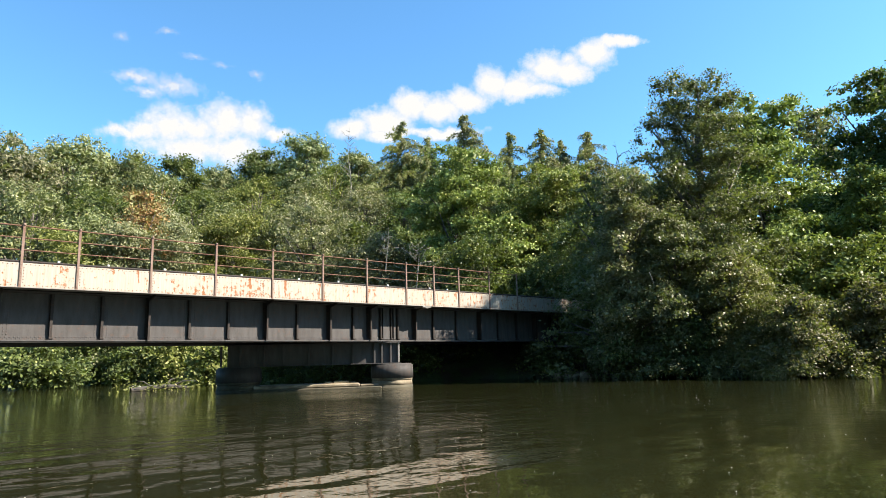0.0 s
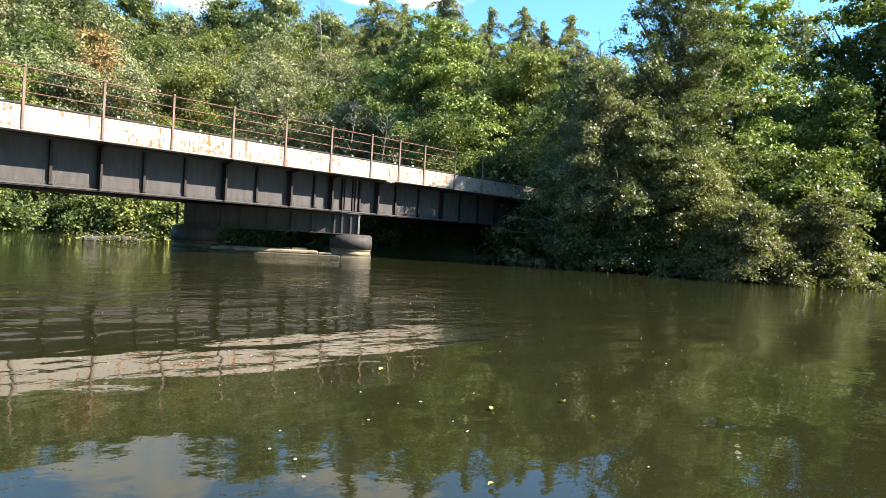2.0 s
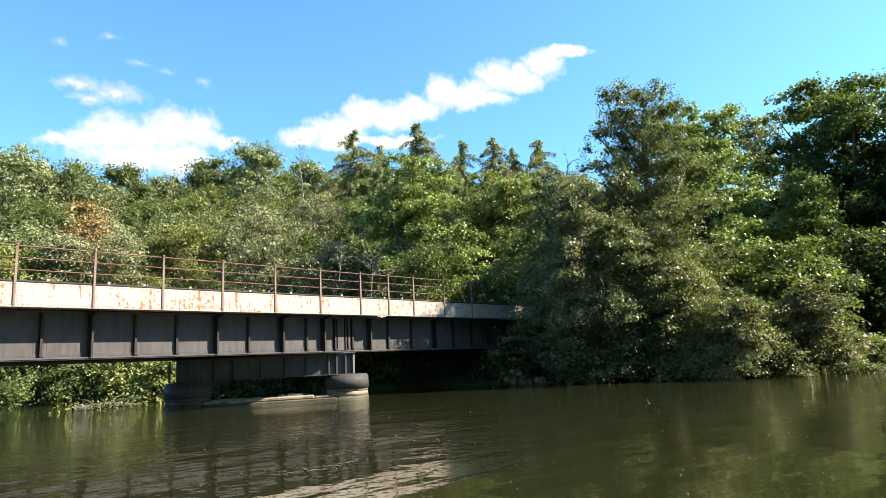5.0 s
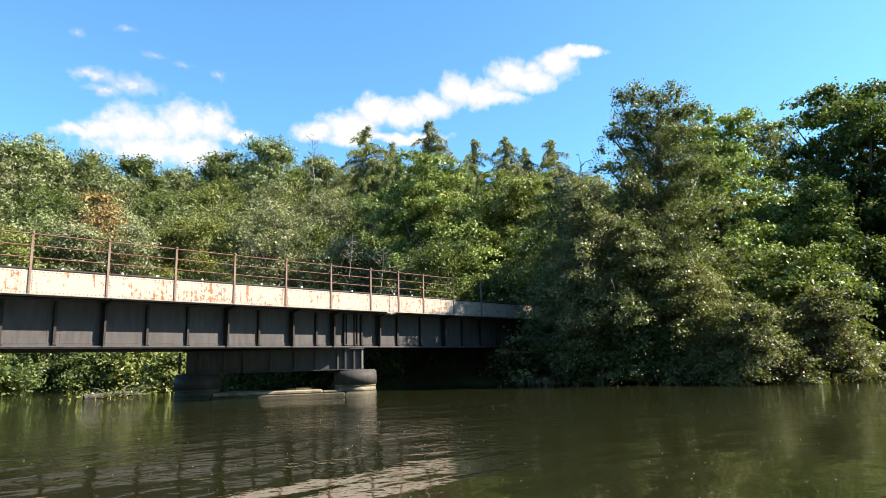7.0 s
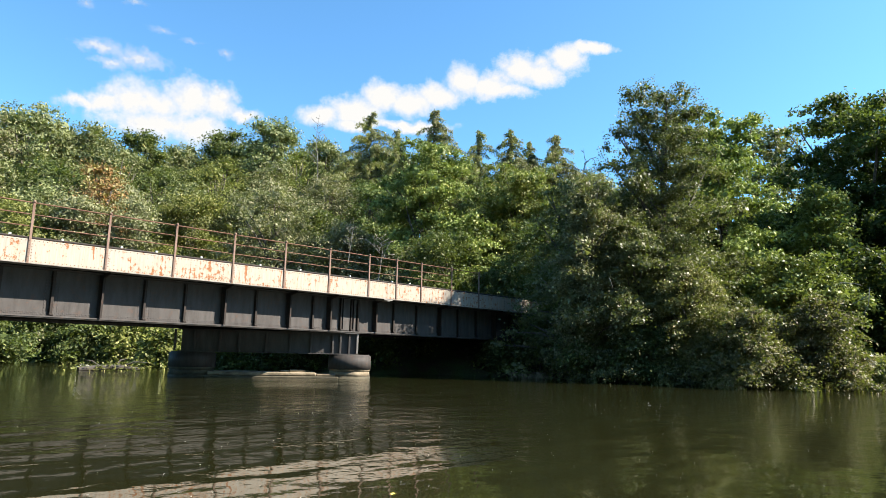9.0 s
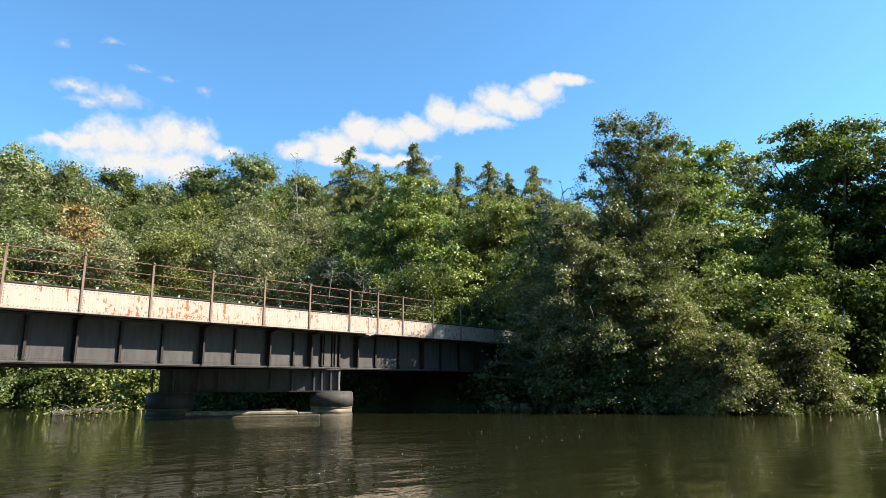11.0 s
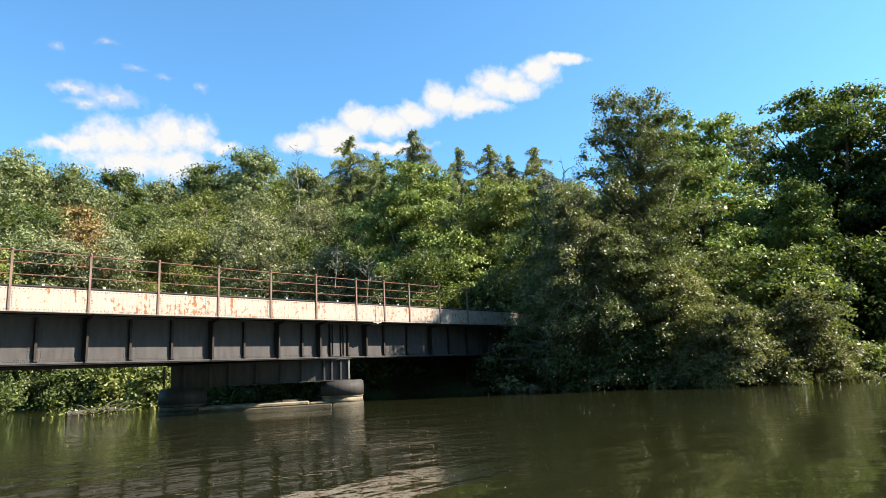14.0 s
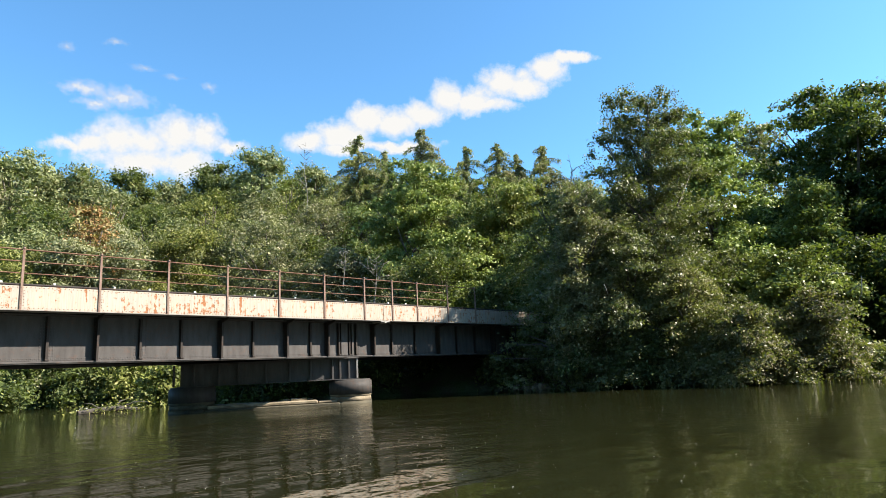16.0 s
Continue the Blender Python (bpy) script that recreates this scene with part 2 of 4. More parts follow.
def cloud_material(name, blobs, wisp, soft, bright=1.0, thick=1.0):
    """Vapour on a far sheet: a sum of round puffs with a ragged edge. blobs: x, y, rx, ry."""
    k = Nodes(name)
    v = k.coords()
    warp = k.add("ShaderNodeTexNoise", Vector=v, Scale=4.5, Detail=8, Roughness=0.6)
    off = k.add("ShaderNodeVectorMath", Vector=warp.outputs["Color"])
    off.operation = "SUBTRACT"
    off.inputs[1].default_value = (0.5, 0.5, 0.5)
    sc = k.add("ShaderNodeVectorMath", Vector=off.outputs[0])
    sc.operation = "SCALE"
    sc.inputs["Scale"].default_value = wisp
    ad = k.add("ShaderNodeVectorMath", Vector=v)
    ad.operation = "ADD"
    k.t.links.new(sc.outputs[0], ad.inputs[1])
    total = None
    for x, y, rx, ry in blobs:
        mp = k.add("ShaderNodeMapping", Vector=ad.outputs[0])
        mp.vector_type = "TEXTURE"
        mp.inputs["Location"].default_value = (x, y, 0)
        mp.inputs["Scale"].default_value = (rx, ry, 1)
        ln = k.add("ShaderNodeVectorMath", Vector=mp.outputs[0])
        ln.operation = "LENGTH"
        d = k.math("SUBTRACT", 1.0, ln.outputs["Value"])
        total = d if total is None else k.math("SMOOTH_MAX", total, d, 0.08)
    fine = k.noise(v, 7.5, 9, 0.66)
    dens = k.math("ADD", total, k.math("MULTIPLY_ADD", fine, 1.5, -0.54))
    a = k.ramp(dens, (0.02, 0.0), (soft * 0.5, 0.6 * thick), (soft, thick))
    col = k.mix(k.ramp(dens, (0.05, 0.0), (0.55, 1.0)), (0.72, 0.88, 1.0), (1.0, 0.985, 0.955))
    # the sheet glows by itself in place of sunlight scattered in the cloud
    em = k.add("ShaderNodeEmission", Color=col, Strength=bright * 0.30)
    tp = k.add("ShaderNodeBsdfTransparent")
    mx = k.add("ShaderNodeMixShader", Fac=a)
    k.t.links.new(tp.outputs[0], mx.inputs[1])
    k.t.links.new(em.outputs[0], mx.inputs[2])
    k.t.links.new(mx.outputs[0], k.out.inputs["Surface"])
    return k.m


# ---- mesh helpers ----
def mesh_from(name, verts, faces, material, smooth=False):
    me = bpy.data.meshes.new(name)
    me.from_pydata([tuple(v) for v in verts], [], [tuple(int(i) for i in f) for f in faces])
    me.materials.append(material)
    if smooth:
        me.shade_smooth()
    me.update()
    return me


def quads_mesh(name, co, material):
    """co: n x 3 or 4 x 3, each a loose leaf."""
    n, c = co.shape[:2]
    me = bpy.data.meshes.new(name)
    me.vertices.add(n * c)
    me.vertices.foreach_set("co", np.ascontiguousarray(co, dtype=np.float32).ravel())
    me.loops.add(n * c)
    me.loops.foreach_set("vertex_index", np.arange(n * c, dtype=np.int32))
    me.polygons.add(n)
    me.polygons.foreach_set("loop_start", np.arange(0, n * c, c, dtype=np.int32))
    me.materials.append(material)
    me.update(calc_edges=True)
    return me


def part(name, bm, material, parent, label=""):
    me = bpy.data.meshes.new(name)
    bm.to_mesh(me)
    bm.free()
    me.materials.append(material)
    ob = new(name, me)
    ob.parent = parent
    return tagged(ob, label)


def part_mesh(name, me, parent, label=""):
    ob = new(name, me)
    ob.parent = parent
    return tagged(ob, label)


def thing(name, at, label, category, group="", kind="", turn=0.0):
    ob = new(name)
    ob.empty_display_size = 0.3
    ob.matrix_world = pose(*at, 0, 0, turn)
    return tagged(ob, label, category, group, kind)


def box(bm, x0, y0, z0, x1, y1, z1, bevel=0.0):
    r = bmesh.ops.create_cube(bm, size=1, matrix=Matrix.LocRotScale(((x0 + x1) / 2, (y0 + y1) / 2, (z0 + z1) / 2), None, (abs(x1 - x0), abs(y1 - y0), abs(z1 - z0))))
    if bevel:
        edges = list({e for v in r["verts"] for e in v.link_edges})
        bmesh.ops.bevel(bm, geom=edges, offset=bevel, segments=1, affect="EDGES")
    return bm


def bar(bm, a, b, r, sides=8):
    a, b = Vector(a), Vector(b)
    m = Matrix.Translation((a + b) / 2) @ (b - a).to_track_quat("Z", "Y").to_matrix().to_4x4()
    bmesh.ops.create_cone(bm, cap_ends=True, segments=sides, radius1=r, radius2=r, depth=(b - a).length, matrix=m)
    return bm


def tube(points, radii, sides=6):
    """Verts and faces of a tapered, bent limb."""
    vs, fs = [], []
    for i, (p, r) in enumerate(zip(points, radii)):
        p = Vector(p)
        d = Vector(points[min(i + 1, len(points) - 1)]) - Vector(points[max(i - 1, 0)])
        q = d.to_track_quat("Z", "Y")
        for s in range(sides):
            a = 2 * math.pi * s / sides
            vs.append(p + q @ Vector((math.cos(a) * r, math.sin(a) * r, 0)))
        if i:
            for s in range(sides):
                t = (s + 1) % sides
                fs.append(((i - 1) * sides + s, (i - 1) * sides + t, i * sides + t, i * sides + s))
    vs.append(Vector(points[-1]))
    for s in range(sides):
        fs.append(((len(points) - 1) * sides + s, (len(points) - 1) * sides + (s + 1) % sides, len(vs) - 1))
    return vs, fs


def join(pieces):
    vs, fs = [], []
    for v, f in pieces:
        o = len(vs)
        vs += v
        fs += [tuple(i + o for i in q) for q in f]
    return vs, fs


# ---- ground and river ----
BANK_V = (-400, -85, -62, -40, -27, -24, -22, -19, -16.5, -13.4, -10, -7, -3, 0, 2, 10, 23, 40, 100, 400)
BANK_U = (-34, -26, 4, 16, 10.3, 7.5, 7.3, 9, 11.8, 14.6, 14.0, 13.2, 11.8, 10.9, 13.5, 23, 29, 33, 45, 80)


def ground_z(x, y):
    """Bed, banks and the wooded hill behind."""
    x, y = np.asarray(x, float), np.asarray(y, float)
    u, v = (x + y) / math.sqrt(2), (y - x) / math.sqrt(2)
    d = u - np.interp(v, BANK_V, BANK_U) + 0.5 * np.sin(v * 0.9) + 0.3 * np.sin(v * 2.3)
    far = np.interp(d, (-3, 0, 0.8, 3, 12, 60, 100, 150, 400), (-1.4, -0.05, 0.5, 1.2, 2.4, 12.5, 20, 33, 45))
    near = np.interp(-34 - u, (-4, 0, 2, 10, 60, 400), (-1.4, -0.05, 0.9, 1.6, 2.2, 4))
    z = np.maximum(far, near)
    emb = np.interp(d, (1.5, 4), (0, 1)) * np.interp(np.abs(y - 2.6), (2.6, 6.0), (3.45, 0))
    z = np.maximum(z, np.where(emb > 0.05, emb, -9))
    return z + np.where(d > 1, 0.25 * np.sin(x * 0.37) * np.cos(y * 0.31), 0)


def sheet(name, zf, half, n, power, material, label, centre):
    s = np.linspace(-1, 1, n)
    s = np.sign(s) * np.abs(s) ** power * half
    gx, gy = np.meshgrid(s + centre[0], s + centre[1])
    gz = zf(gx, gy)
    vs = np.stack([gx, gy, gz], -1).reshape(-1, 3)
    i = np.arange((n - 1) * n).reshape(n - 1, n)[:, :-1].ravel()
    fs = np.stack([i, i + 1, i + n + 1, i + n], -1)
    me = mesh_from(name, vs.tolist(), fs.tolist(), material, True)
    return tagged(new(name, me), label, name, "", "structure")


sheet("ground", ground_z, 2500, 240, 2.6, ground_material(), "dark leafy woodland ground rising from the river banks", (12, 8))
sheet("water", lambda x, y: x * 0, 900, 30, 1.6, water_material(), "murky green-brown river water with small ripples", (-5, -10))

# ---- trees ----
def leaf_quads(rng, pos, out, size, aspect=0.6, up=0.45, wild=1.5, fold=0.18, plain=False):
    n = len(pos)
    nrm = out * 0.75 + np.array((0, 0, up)) + rng.normal(0, wild * 0.5, (n, 3))
    nrm /= np.linalg.norm(nrm, axis=1, keepdims=True) + 1e-9
    t = np.cross(nrm, rng.normal(0, 1, (n, 3)))
    t /= np.linalg.norm(t, axis=1, keepdims=True) + 1e-9
    b = np.cross(nrm, t)
    s = (size * rng.uniform(0.6, 1.35, n))[:, None]
    w = s * aspect * 0.5
    mid = pos + nrm * s * fold * 0.5
    if plain:
        return np.stack([pos - t * s * 0.5 - b * w, pos + t * s * 0.2 - b * w, mid + t * s * 0.3 + b * w * 1.3], 1)
    return np.stack([pos - t * s * 0.5, mid + b * w - t * s * 0.05, pos + t * s * 0.5, mid - b * w - t * s * 0.05], 1)


def crown_quads(rng, lobes, count, size, clump, fill=0.14, aspect=0.6, under=0.35, plain=False):
    """Leaves in small sprays over the shells of many lobes, and larger ones inside."""
    lobes = np.array(lobes, float)
    area = (lobes[:, 3] * lobes[:, 4] + lobes[:, 3] * lobes[:, 5]) ** 0.9
    per = np.maximum(60, (count * area / area.sum())).astype(int)
    got = []
    for lobe, n in zip(lobes, per):
        c, r = lobe[:3], lobe[3:]
        sprays = max(6, n // 34)
        d = rng.normal(0, 1, (sprays, 3))
        d[:, 2] = np.where((d[:, 2] < 0) & (rng.random(sprays) > under), -d[:, 2], d[:, 2])
        d /= np.linalg.norm(d, axis=1, keepdims=True)
        heart = c + d * r * rng.uniform(0.72, 1.06, (sprays, 1)) ** 1.0
        k = rng.integers(0, sprays, n)
        spread = rng.normal(0, 1, (n, 3)) * clump * np.array((1, 1, 0.5))
        pos = heart[k] + spread + d[k] * np.abs(rng.normal(0, 1, (n, 1))) * clump * 0.5
        pos[:, 2] -= 0.25 * (spread[:, :2] ** 2).sum(1) / max(clump, 0.05)
        got.append(leaf_quads(rng, pos, d[k], size, aspect, plain=plain))
        m = int(n * fill)
        q = rng.normal(0, 1, (m, 3))
        q /= np.linalg.norm(q, axis=1, keepdims=True)
        got.append(leaf_quads(rng, c + q * r * rng.uniform(0.2, 0.72, (m, 1)), q, size * 1.5, 0.9, plain=plain))
        m = 34 if len(lobes) < 100 else 12
        q = rng.normal(0, 1, (m, 3))
        q /= np.linalg.norm(q, axis=1, keepdims=True)
        got.append(leaf_quads(rng, c + q * r * rng.uniform(0.05, 0.55, (m, 1)), q, r.min() * 0.42, 0.9, plain=plain))
    return np.concatenate(got)


def lobes_for(rng, shape, h, w):
    """Lobes of a crown h high and w wide, standing at the origin."""
    out = []
    if shape == "round":
        for i in range(36):
            zf = 0.2 + 0.8 * (i + rng.uniform(0, 1)) / 36
            prof = math.sin(math.pi * min(1, max(0.04, (zf - 0.16) / 0.9))) ** 0.7
            a, rr = i * 2.4 + rng.uniform(-0.6, 0.6), w * 0.38 * prof * math.sqrt(rng.uniform(0.25, 1))
            s = w * rng.uniform(0.10, 0.20)
            out.append((rr * math.cos(a), rr * math.sin(a), min(h * zf, h - s), s, s, s * 0.8))
        out.append((0, 0, h * 0.62, w * 0.26, w * 0.26, h * 0.26))
    elif shape == "dome":
        for i in range(44):
            zf = 1 - 1.3 * (i + 0.5) / 44
            flat = math.sqrt(max(0.0, 1 - zf * zf))
            a, k = i * 2.39996 + rng.uniform(-0.25, 0.25), rng.uniform(0.84, 1.03)
            s = w * rng.uniform(0.11, 0.17)
            out.append(((w * 0.5 - s) * k * flat * math.cos(a), (w * 0.5 - s) * k * flat * math.sin(a), h * 0.56 + (h * 0.44 - s * 0.75) * k * zf, s, s, s * 0.75))
        out.append((0, 0, h * 0.55, w * 0.3, w * 0.3, h * 0.28))
        out.append((0, 0, h * 0.25, w * 0.25, w * 0.25, h * 0.16))
    elif shape in ("bough", "weeping", "tiered"):
        # limbs that reach out from the stem, each with a row of flat sprays
        limbs, rise, sag, flat = {"bough": (86, 0.55, 0.30, 0.80), "weeping": (52, 0.55, 0.75, 0.42), "tiered": (66, 0.40, 0.40, 0.66)}[shape]
        for i in range(limbs):
            zf = 0.05 + (0.84 if shape == "tiered" else 0.92) * (i + rng.uniform(0, 1)) / limbs
            if shape == "bough":
                prof = min(1.0, 1.25 * (1.12 - zf) ** 0.55) * (0.72 + 0.28 * min(1, zf / 0.25))
            elif shape == "weeping":
                prof = math.sqrt(max(0.05, 1.02 - zf ** 2))
            else:
                prof = math.sqrt(max(0.1, 1 - ((zf - 0.42) / 0.58) ** 2))
            a, reach = i * 2.39996 + rng.uniform(-0.5, 0.5), w * 0.5 * prof * rng.uniform(0.62, 1.06)
            up = rise * rng.uniform(0.4, 1.3) * (0.6 + zf)
            for q in (0.38, 0.6, 0.8, 0.96):
                b = a + rng.uniform(-0.35, 0.35)
                s = max(0.10 * w * 0.5, reach * rng.uniform(0.15, 0.26) * (1.3 - 0.6 * q))
                z = h * zf * 0.94 + reach * (up * q - sag * q * q)
                out.append((reach * q * math.cos(b), reach * q * math.sin(b), max(s * 0.2, min(z, h - s * flat)), s, s, s * flat))
        high = h / max(o[2] + o[5] for o in out)
        out = [(*out[j][:2], out[j][2] * high, *out[j][3:]) for j in rng.permutation(len(out))]
        for zf in (0.16, 0.3, 0.44, 0.58, 0.7, 0.8):
            r = w * (0.32 if shape != "weeping" else 0.24) * math.sqrt(1.05 - zf)
            out.append((0, 0, h * zf, r, r, h * 0.09))
    elif shape == "spread":
        for i in range(30):
            zf = rng.uniform(0.12, 1.0)
            prof = math.sqrt(max(0.02, 1 - (zf * 0.96) ** 2))
            a, rr = rng.uniform(0, 6.283), w * 0.42 * prof * math.sqrt(rng.uniform(0.2, 1))
            s = w * rng.uniform(0.08, 0.15)
            out.append((rr * math.cos(a), rr * math.sin(a), max(s * 0.3, min(h * zf, h - s * 0.6)), s * 1.15, s * 1.15, s * 0.62))
        out.append((0, 0, h * 0.42, w * 0.3, w * 0.3, h * 0.34))
    return out


def wood(rng, lobes, h, r, lean=0.0, sides=7):
    top = h * 0.82
    pts = [(lean * z * 0.1 + 0.12 * math.sin(z), 0.1 * math.cos(z * 0.8), z) for z in np.linspace(-0.4, top, 8)]
    pieces = [tube(pts, [r * (1.25 - 1.1 * i / 7.5) for i in range(8)], sides)]
    for lx, ly, lz, *_ in lobes[:22]:
        z0 = max(0.3, min(top * 0.95, lz * rng.uniform(0.45, 0.75)))
        a, b = Vector((lean * z0 * 0.1, 0, z0)), Vector((lx, ly, lz))
        mid = a.lerp(b, 0.5) + Vector((0, 0, 0.05 * h * rng.uniform(0, 1)))
        pieces.append(tube([a, mid, b], [r * 0.36, r * 0.2, r * 0.06], 5))
    return join(pieces)


def tree(name, x, y, top, width, shape, leaf, label, count=9000, size=0.26, clump=0.5, seed=1, under=0.35, fill=0.14, group="", low=None, category="tree", bark=None):
    rng = np.random.default_rng(seed)
    z = float(ground_z(x, y)) - 0.05 if low is None else low
    h = top - z
    ob = thing(name, (x, y, z), label, category, group)
    lobes = lobes_for(rng, shape, h, width)
    vs, fs = wood(rng, lobes, h, max(0.04, (0.018 * h + 0.012 * width) * (0.22 if shape == "spread" else 1.0)))
    part_mesh("trunk", mesh_from("trunk", vs, fs, bark or BARK, True), ob)
    part_mesh("crown", quads_mesh("crown", crown_quads(rng, lobes, count, size, clump, fill, 0.6, under, "hill" in group or "near bank" in group), LEAF[leaf]), ob)
    return ob


def larch(x, y, top, width, label, seed, h=17.0):
    rng = np.random.default_rng(seed)
    ob = thing("larch_tree", (x, y, top - h), label, "conifer", "larches on the hill")
    pieces = [tube([(0.1 * math.sin(z), 0, z) for z in np.linspace(0, h, 7)], [0.22 * (1.02 - i / 6) for i in range(7)], 6)]
    got = []
    for z in np.linspace(h * 0.35, h * 0.99, 30):
        f = 1 - z / h
        for j in range(3):
            a = rng.uniform(0, 6.283)
            ln = width * 0.5 * min(1, 0.10 + f * 2.6) * rng.uniform(0.3, 1.35)
            rise, sag = rng.uniform(0.15, 0.55), rng.uniform(0.4, 0.8)
            d = (math.cos(a), math.sin(a))
            line = [Vector((d[0] * ln * q, d[1] * ln * q, z + ln * (rise * q - sag * q * q))) for q in (0, 0.33, 0.66, 1)]
            pieces.append(tube(line, [0.05, 0.04, 0.025, 0.01], 4))
            n = int(20 + 75 * ln)
            q = rng.uniform(0.05, 1.03, n)
            p = np.stack([d[0] * ln * q, d[1] * ln * q, z + ln * (rise * q - sag * q * q)], 1)
            p += rng.normal(0, 0.09, (n, 3)) - np.array((0, 0, 1)) * np.abs(rng.normal(0, 0.24, (n, 1)))
            got.append(leaf_quads(rng, p, np.zeros((n, 3)) + (d[0], d[1], 0), 0.30, 0.28, 0.1, 1.0))
    vs, fs = join(pieces)
    part_mesh("trunk", mesh_from("trunk", vs, fs, BARK, True), ob)
    part_mesh("crown", quads_mesh("crown", np.concatenate(got), LEAF["needle"]), ob)
    return ob


def dead_tree(x, y, top, h, spread, label, seed, thick=0.16, bark=None):
    rng = np.random.default_rng(seed)
    ob = thing("dead_tree", (x, y, top - h), label, "dead tree")
    pts = [(0.15 * math.sin(z * 0.7), 0.1 * math.cos(z), z) for z in np.linspace(0, h, 8)]
    vs, fs = tube(pts, [thick * (1.03 - i / 7.2) for i in range(8)], 6)
    part_mesh("trunk", mesh_from("trunk", vs, fs, bark or PALE_BARK, True), ob)
    for i in range(14):
        z = h * rng.uniform(0.35, 0.97)
        a, ln = rng.uniform(0, 6.283), spread * rng.uniform(0.3, 1) * (1.15 - z / h)
        p0 = Vector((0, 0, z))
        p1 = p0 + Vector((math.cos(a) * ln * 0.5, math.sin(a) * ln * 0.5, ln * rng.uniform(0.2, 0.5)))
        p2 = p1 + Vector((math.cos(a + 0.5) * ln * 0.5, math.sin(a + 0.5) * ln * 0.5, ln * rng.uniform(0.0, 0.5)))
        pieces = [tube([p0, p1, p2], [thick * 0.4, thick * 0.25, 0.015], 5)]
        for k in range(3):
            q = p1.lerp(p2, rng.uniform(0, 0.9))
            pieces.append(tube([q, q + Vector(rng.normal(0, 0.35, 3)) * ln * 0.5], [thick * 0.13, 0.012], 4))
        vs, fs = join(pieces)
        part_mesh("branch", mesh_from("branch", vs, fs, bark or PALE_BARK, True), ob)
    return ob

tree('broadleaf_tree', 9.46, 58.20, 27.87, 14.49, 'dome', 'hill', 'broad olive-green tree on the wooded hill', seed=11, count=14500, size=0.31, clump=0.42, fill=0.3, group='hill woodland')
tree('broadleaf_tree', 2.69, 57.25, 26.05, 15.47, 'dome', 'grey', 'broad dull green tree on the wooded hill', seed=12, count=14500, size=0.31, clump=0.42, fill=0.3, group='hill woodland')
tree('broadleaf_tree', 15.18, 56.82, 26.50, 10.35, 'dome', 'hill', 'rounded olive-green tree on the wooded hill', seed=13, count=14500, size=0.31, clump=0.42, fill=0.3, group='hill woodland')
tree('broadleaf_tree', 19.52, 53.36, 25.91, 8.75, 'dome', 'dark', 'rounded dark green tree on the wooded hill', seed=14, count=14500, size=0.31, clump=0.42, fill=0.3, group='hill woodland')
tree('broadleaf_tree', 25.39, 55.38, 26.03, 9.19, 'dome', 'hill', 'olive-green tree low on the skyline', seed=15, count=14500, size=0.31, clump=0.42, fill=0.3, group='hill woodland')
tree('broadleaf_tree', 29.61, 53.46, 28.84, 8.49, 'dome', 'dark', 'dark green tree on the skyline', seed=16, count=14500, size=0.31, clump=0.42, fill=0.3, group='hill woodland')
tree('broadleaf_tree', 32.61, 47.34, 29.65, 10.09, 'dome', 'hill', 'tall round-topped light green tree on the skyline', seed=17, count=14500, size=0.31, clump=0.42, fill=0.3, group='hill woodland')
tree('broadleaf_tree', 37.75, 44.10, 27.28, 7.40, 'dome', 'hill', 'ivy-clad tree on the skyline', seed=18, count=14500, size=0.31, clump=0.42, fill=0.3, group='hill woodland')
tree('broadleaf_tree', 45.42, 40.75, 27.62, 10.35, 'dome', 'dark', 'dark green tree among the larches', seed=19, count=14500, size=0.31, clump=0.42, fill=0.3, group='hill woodland')
tree('broadleaf_tree', 51.74, 34.76, 26.12, 9.66, 'dome', 'hill', 'green tree among the larches', seed=20, count=14500, size=0.31, clump=0.42, fill=0.3, group='hill woodland')
tree('broadleaf_tree', 57.41, 28.06, 26.23, 10.35, 'dome', 'hill', 'green tree among the larches', seed=21, count=14500, size=0.31, clump=0.42, fill=0.3, group='hill woodland')
tree('broadleaf_tree', 61.78, 21.67, 24.65, 10.35, 'dome', 'hill', 'green tree behind the river trees', seed=22, count=14500, size=0.31, clump=0.42, fill=0.3, group='hill woodland')
larch(37.31, 34.47, 28.02, 9.24, 'tall ragged larch standing above the wood', 23)
larch(39.57, 32.59, 26.09, 6.78, 'tall ragged larch standing above the wood', 24)
larch(42.54, 29.85, 28.67, 8.32, 'tall ragged larch standing above the wood', 25)
larch(46.12, 26.09, 26.33, 7.08, 'tall ragged larch standing above the wood', 26)
larch(48.48, 23.26, 26.37, 8.62, 'tall ragged larch standing above the wood', 27)
larch(49.71, 21.67, 24.91, 6.16, 'tall ragged larch standing above the wood', 28)
larch(51.40, 19.30, 25.60, 8.62, 'tall ragged larch standing above the wood', 29)
tree('broadleaf_tree', 3.20, 41.04, 17.18, 10.69, 'dome', 'hill', 'bushy green tree on the hillside', seed=30, count=13125, size=0.187, clump=0.34, group='hill woodland')
tree('broadleaf_tree', 8.06, 40.08, 17.53, 10.16, 'dome', 'dark', 'bushy dark green tree on the hillside', seed=31, count=13125, size=0.187, clump=0.34, group='hill woodland')
tree('beech_tree', 8.51, 29.61, 14.76, 4.93, 'dome', 'orange', 'tree with orange-brown turning leaves', seed=32, count=7500, size=0.221, clump=0.31, group='hill woodland')
tree('broadleaf_tree', 15.73, 37.71, 17.44, 9.09, 'dome', 'dark', 'dark green tree on the hillside', seed=33, count=13125, size=0.187, clump=0.34, group='hill woodland')
tree('broadleaf_tree', 20.33, 35.74, 19.08, 9.09, 'dome', 'green', 'leafy green tree on the hillside', seed=34, count=13125, size=0.187, clump=0.34, group='hill woodland')
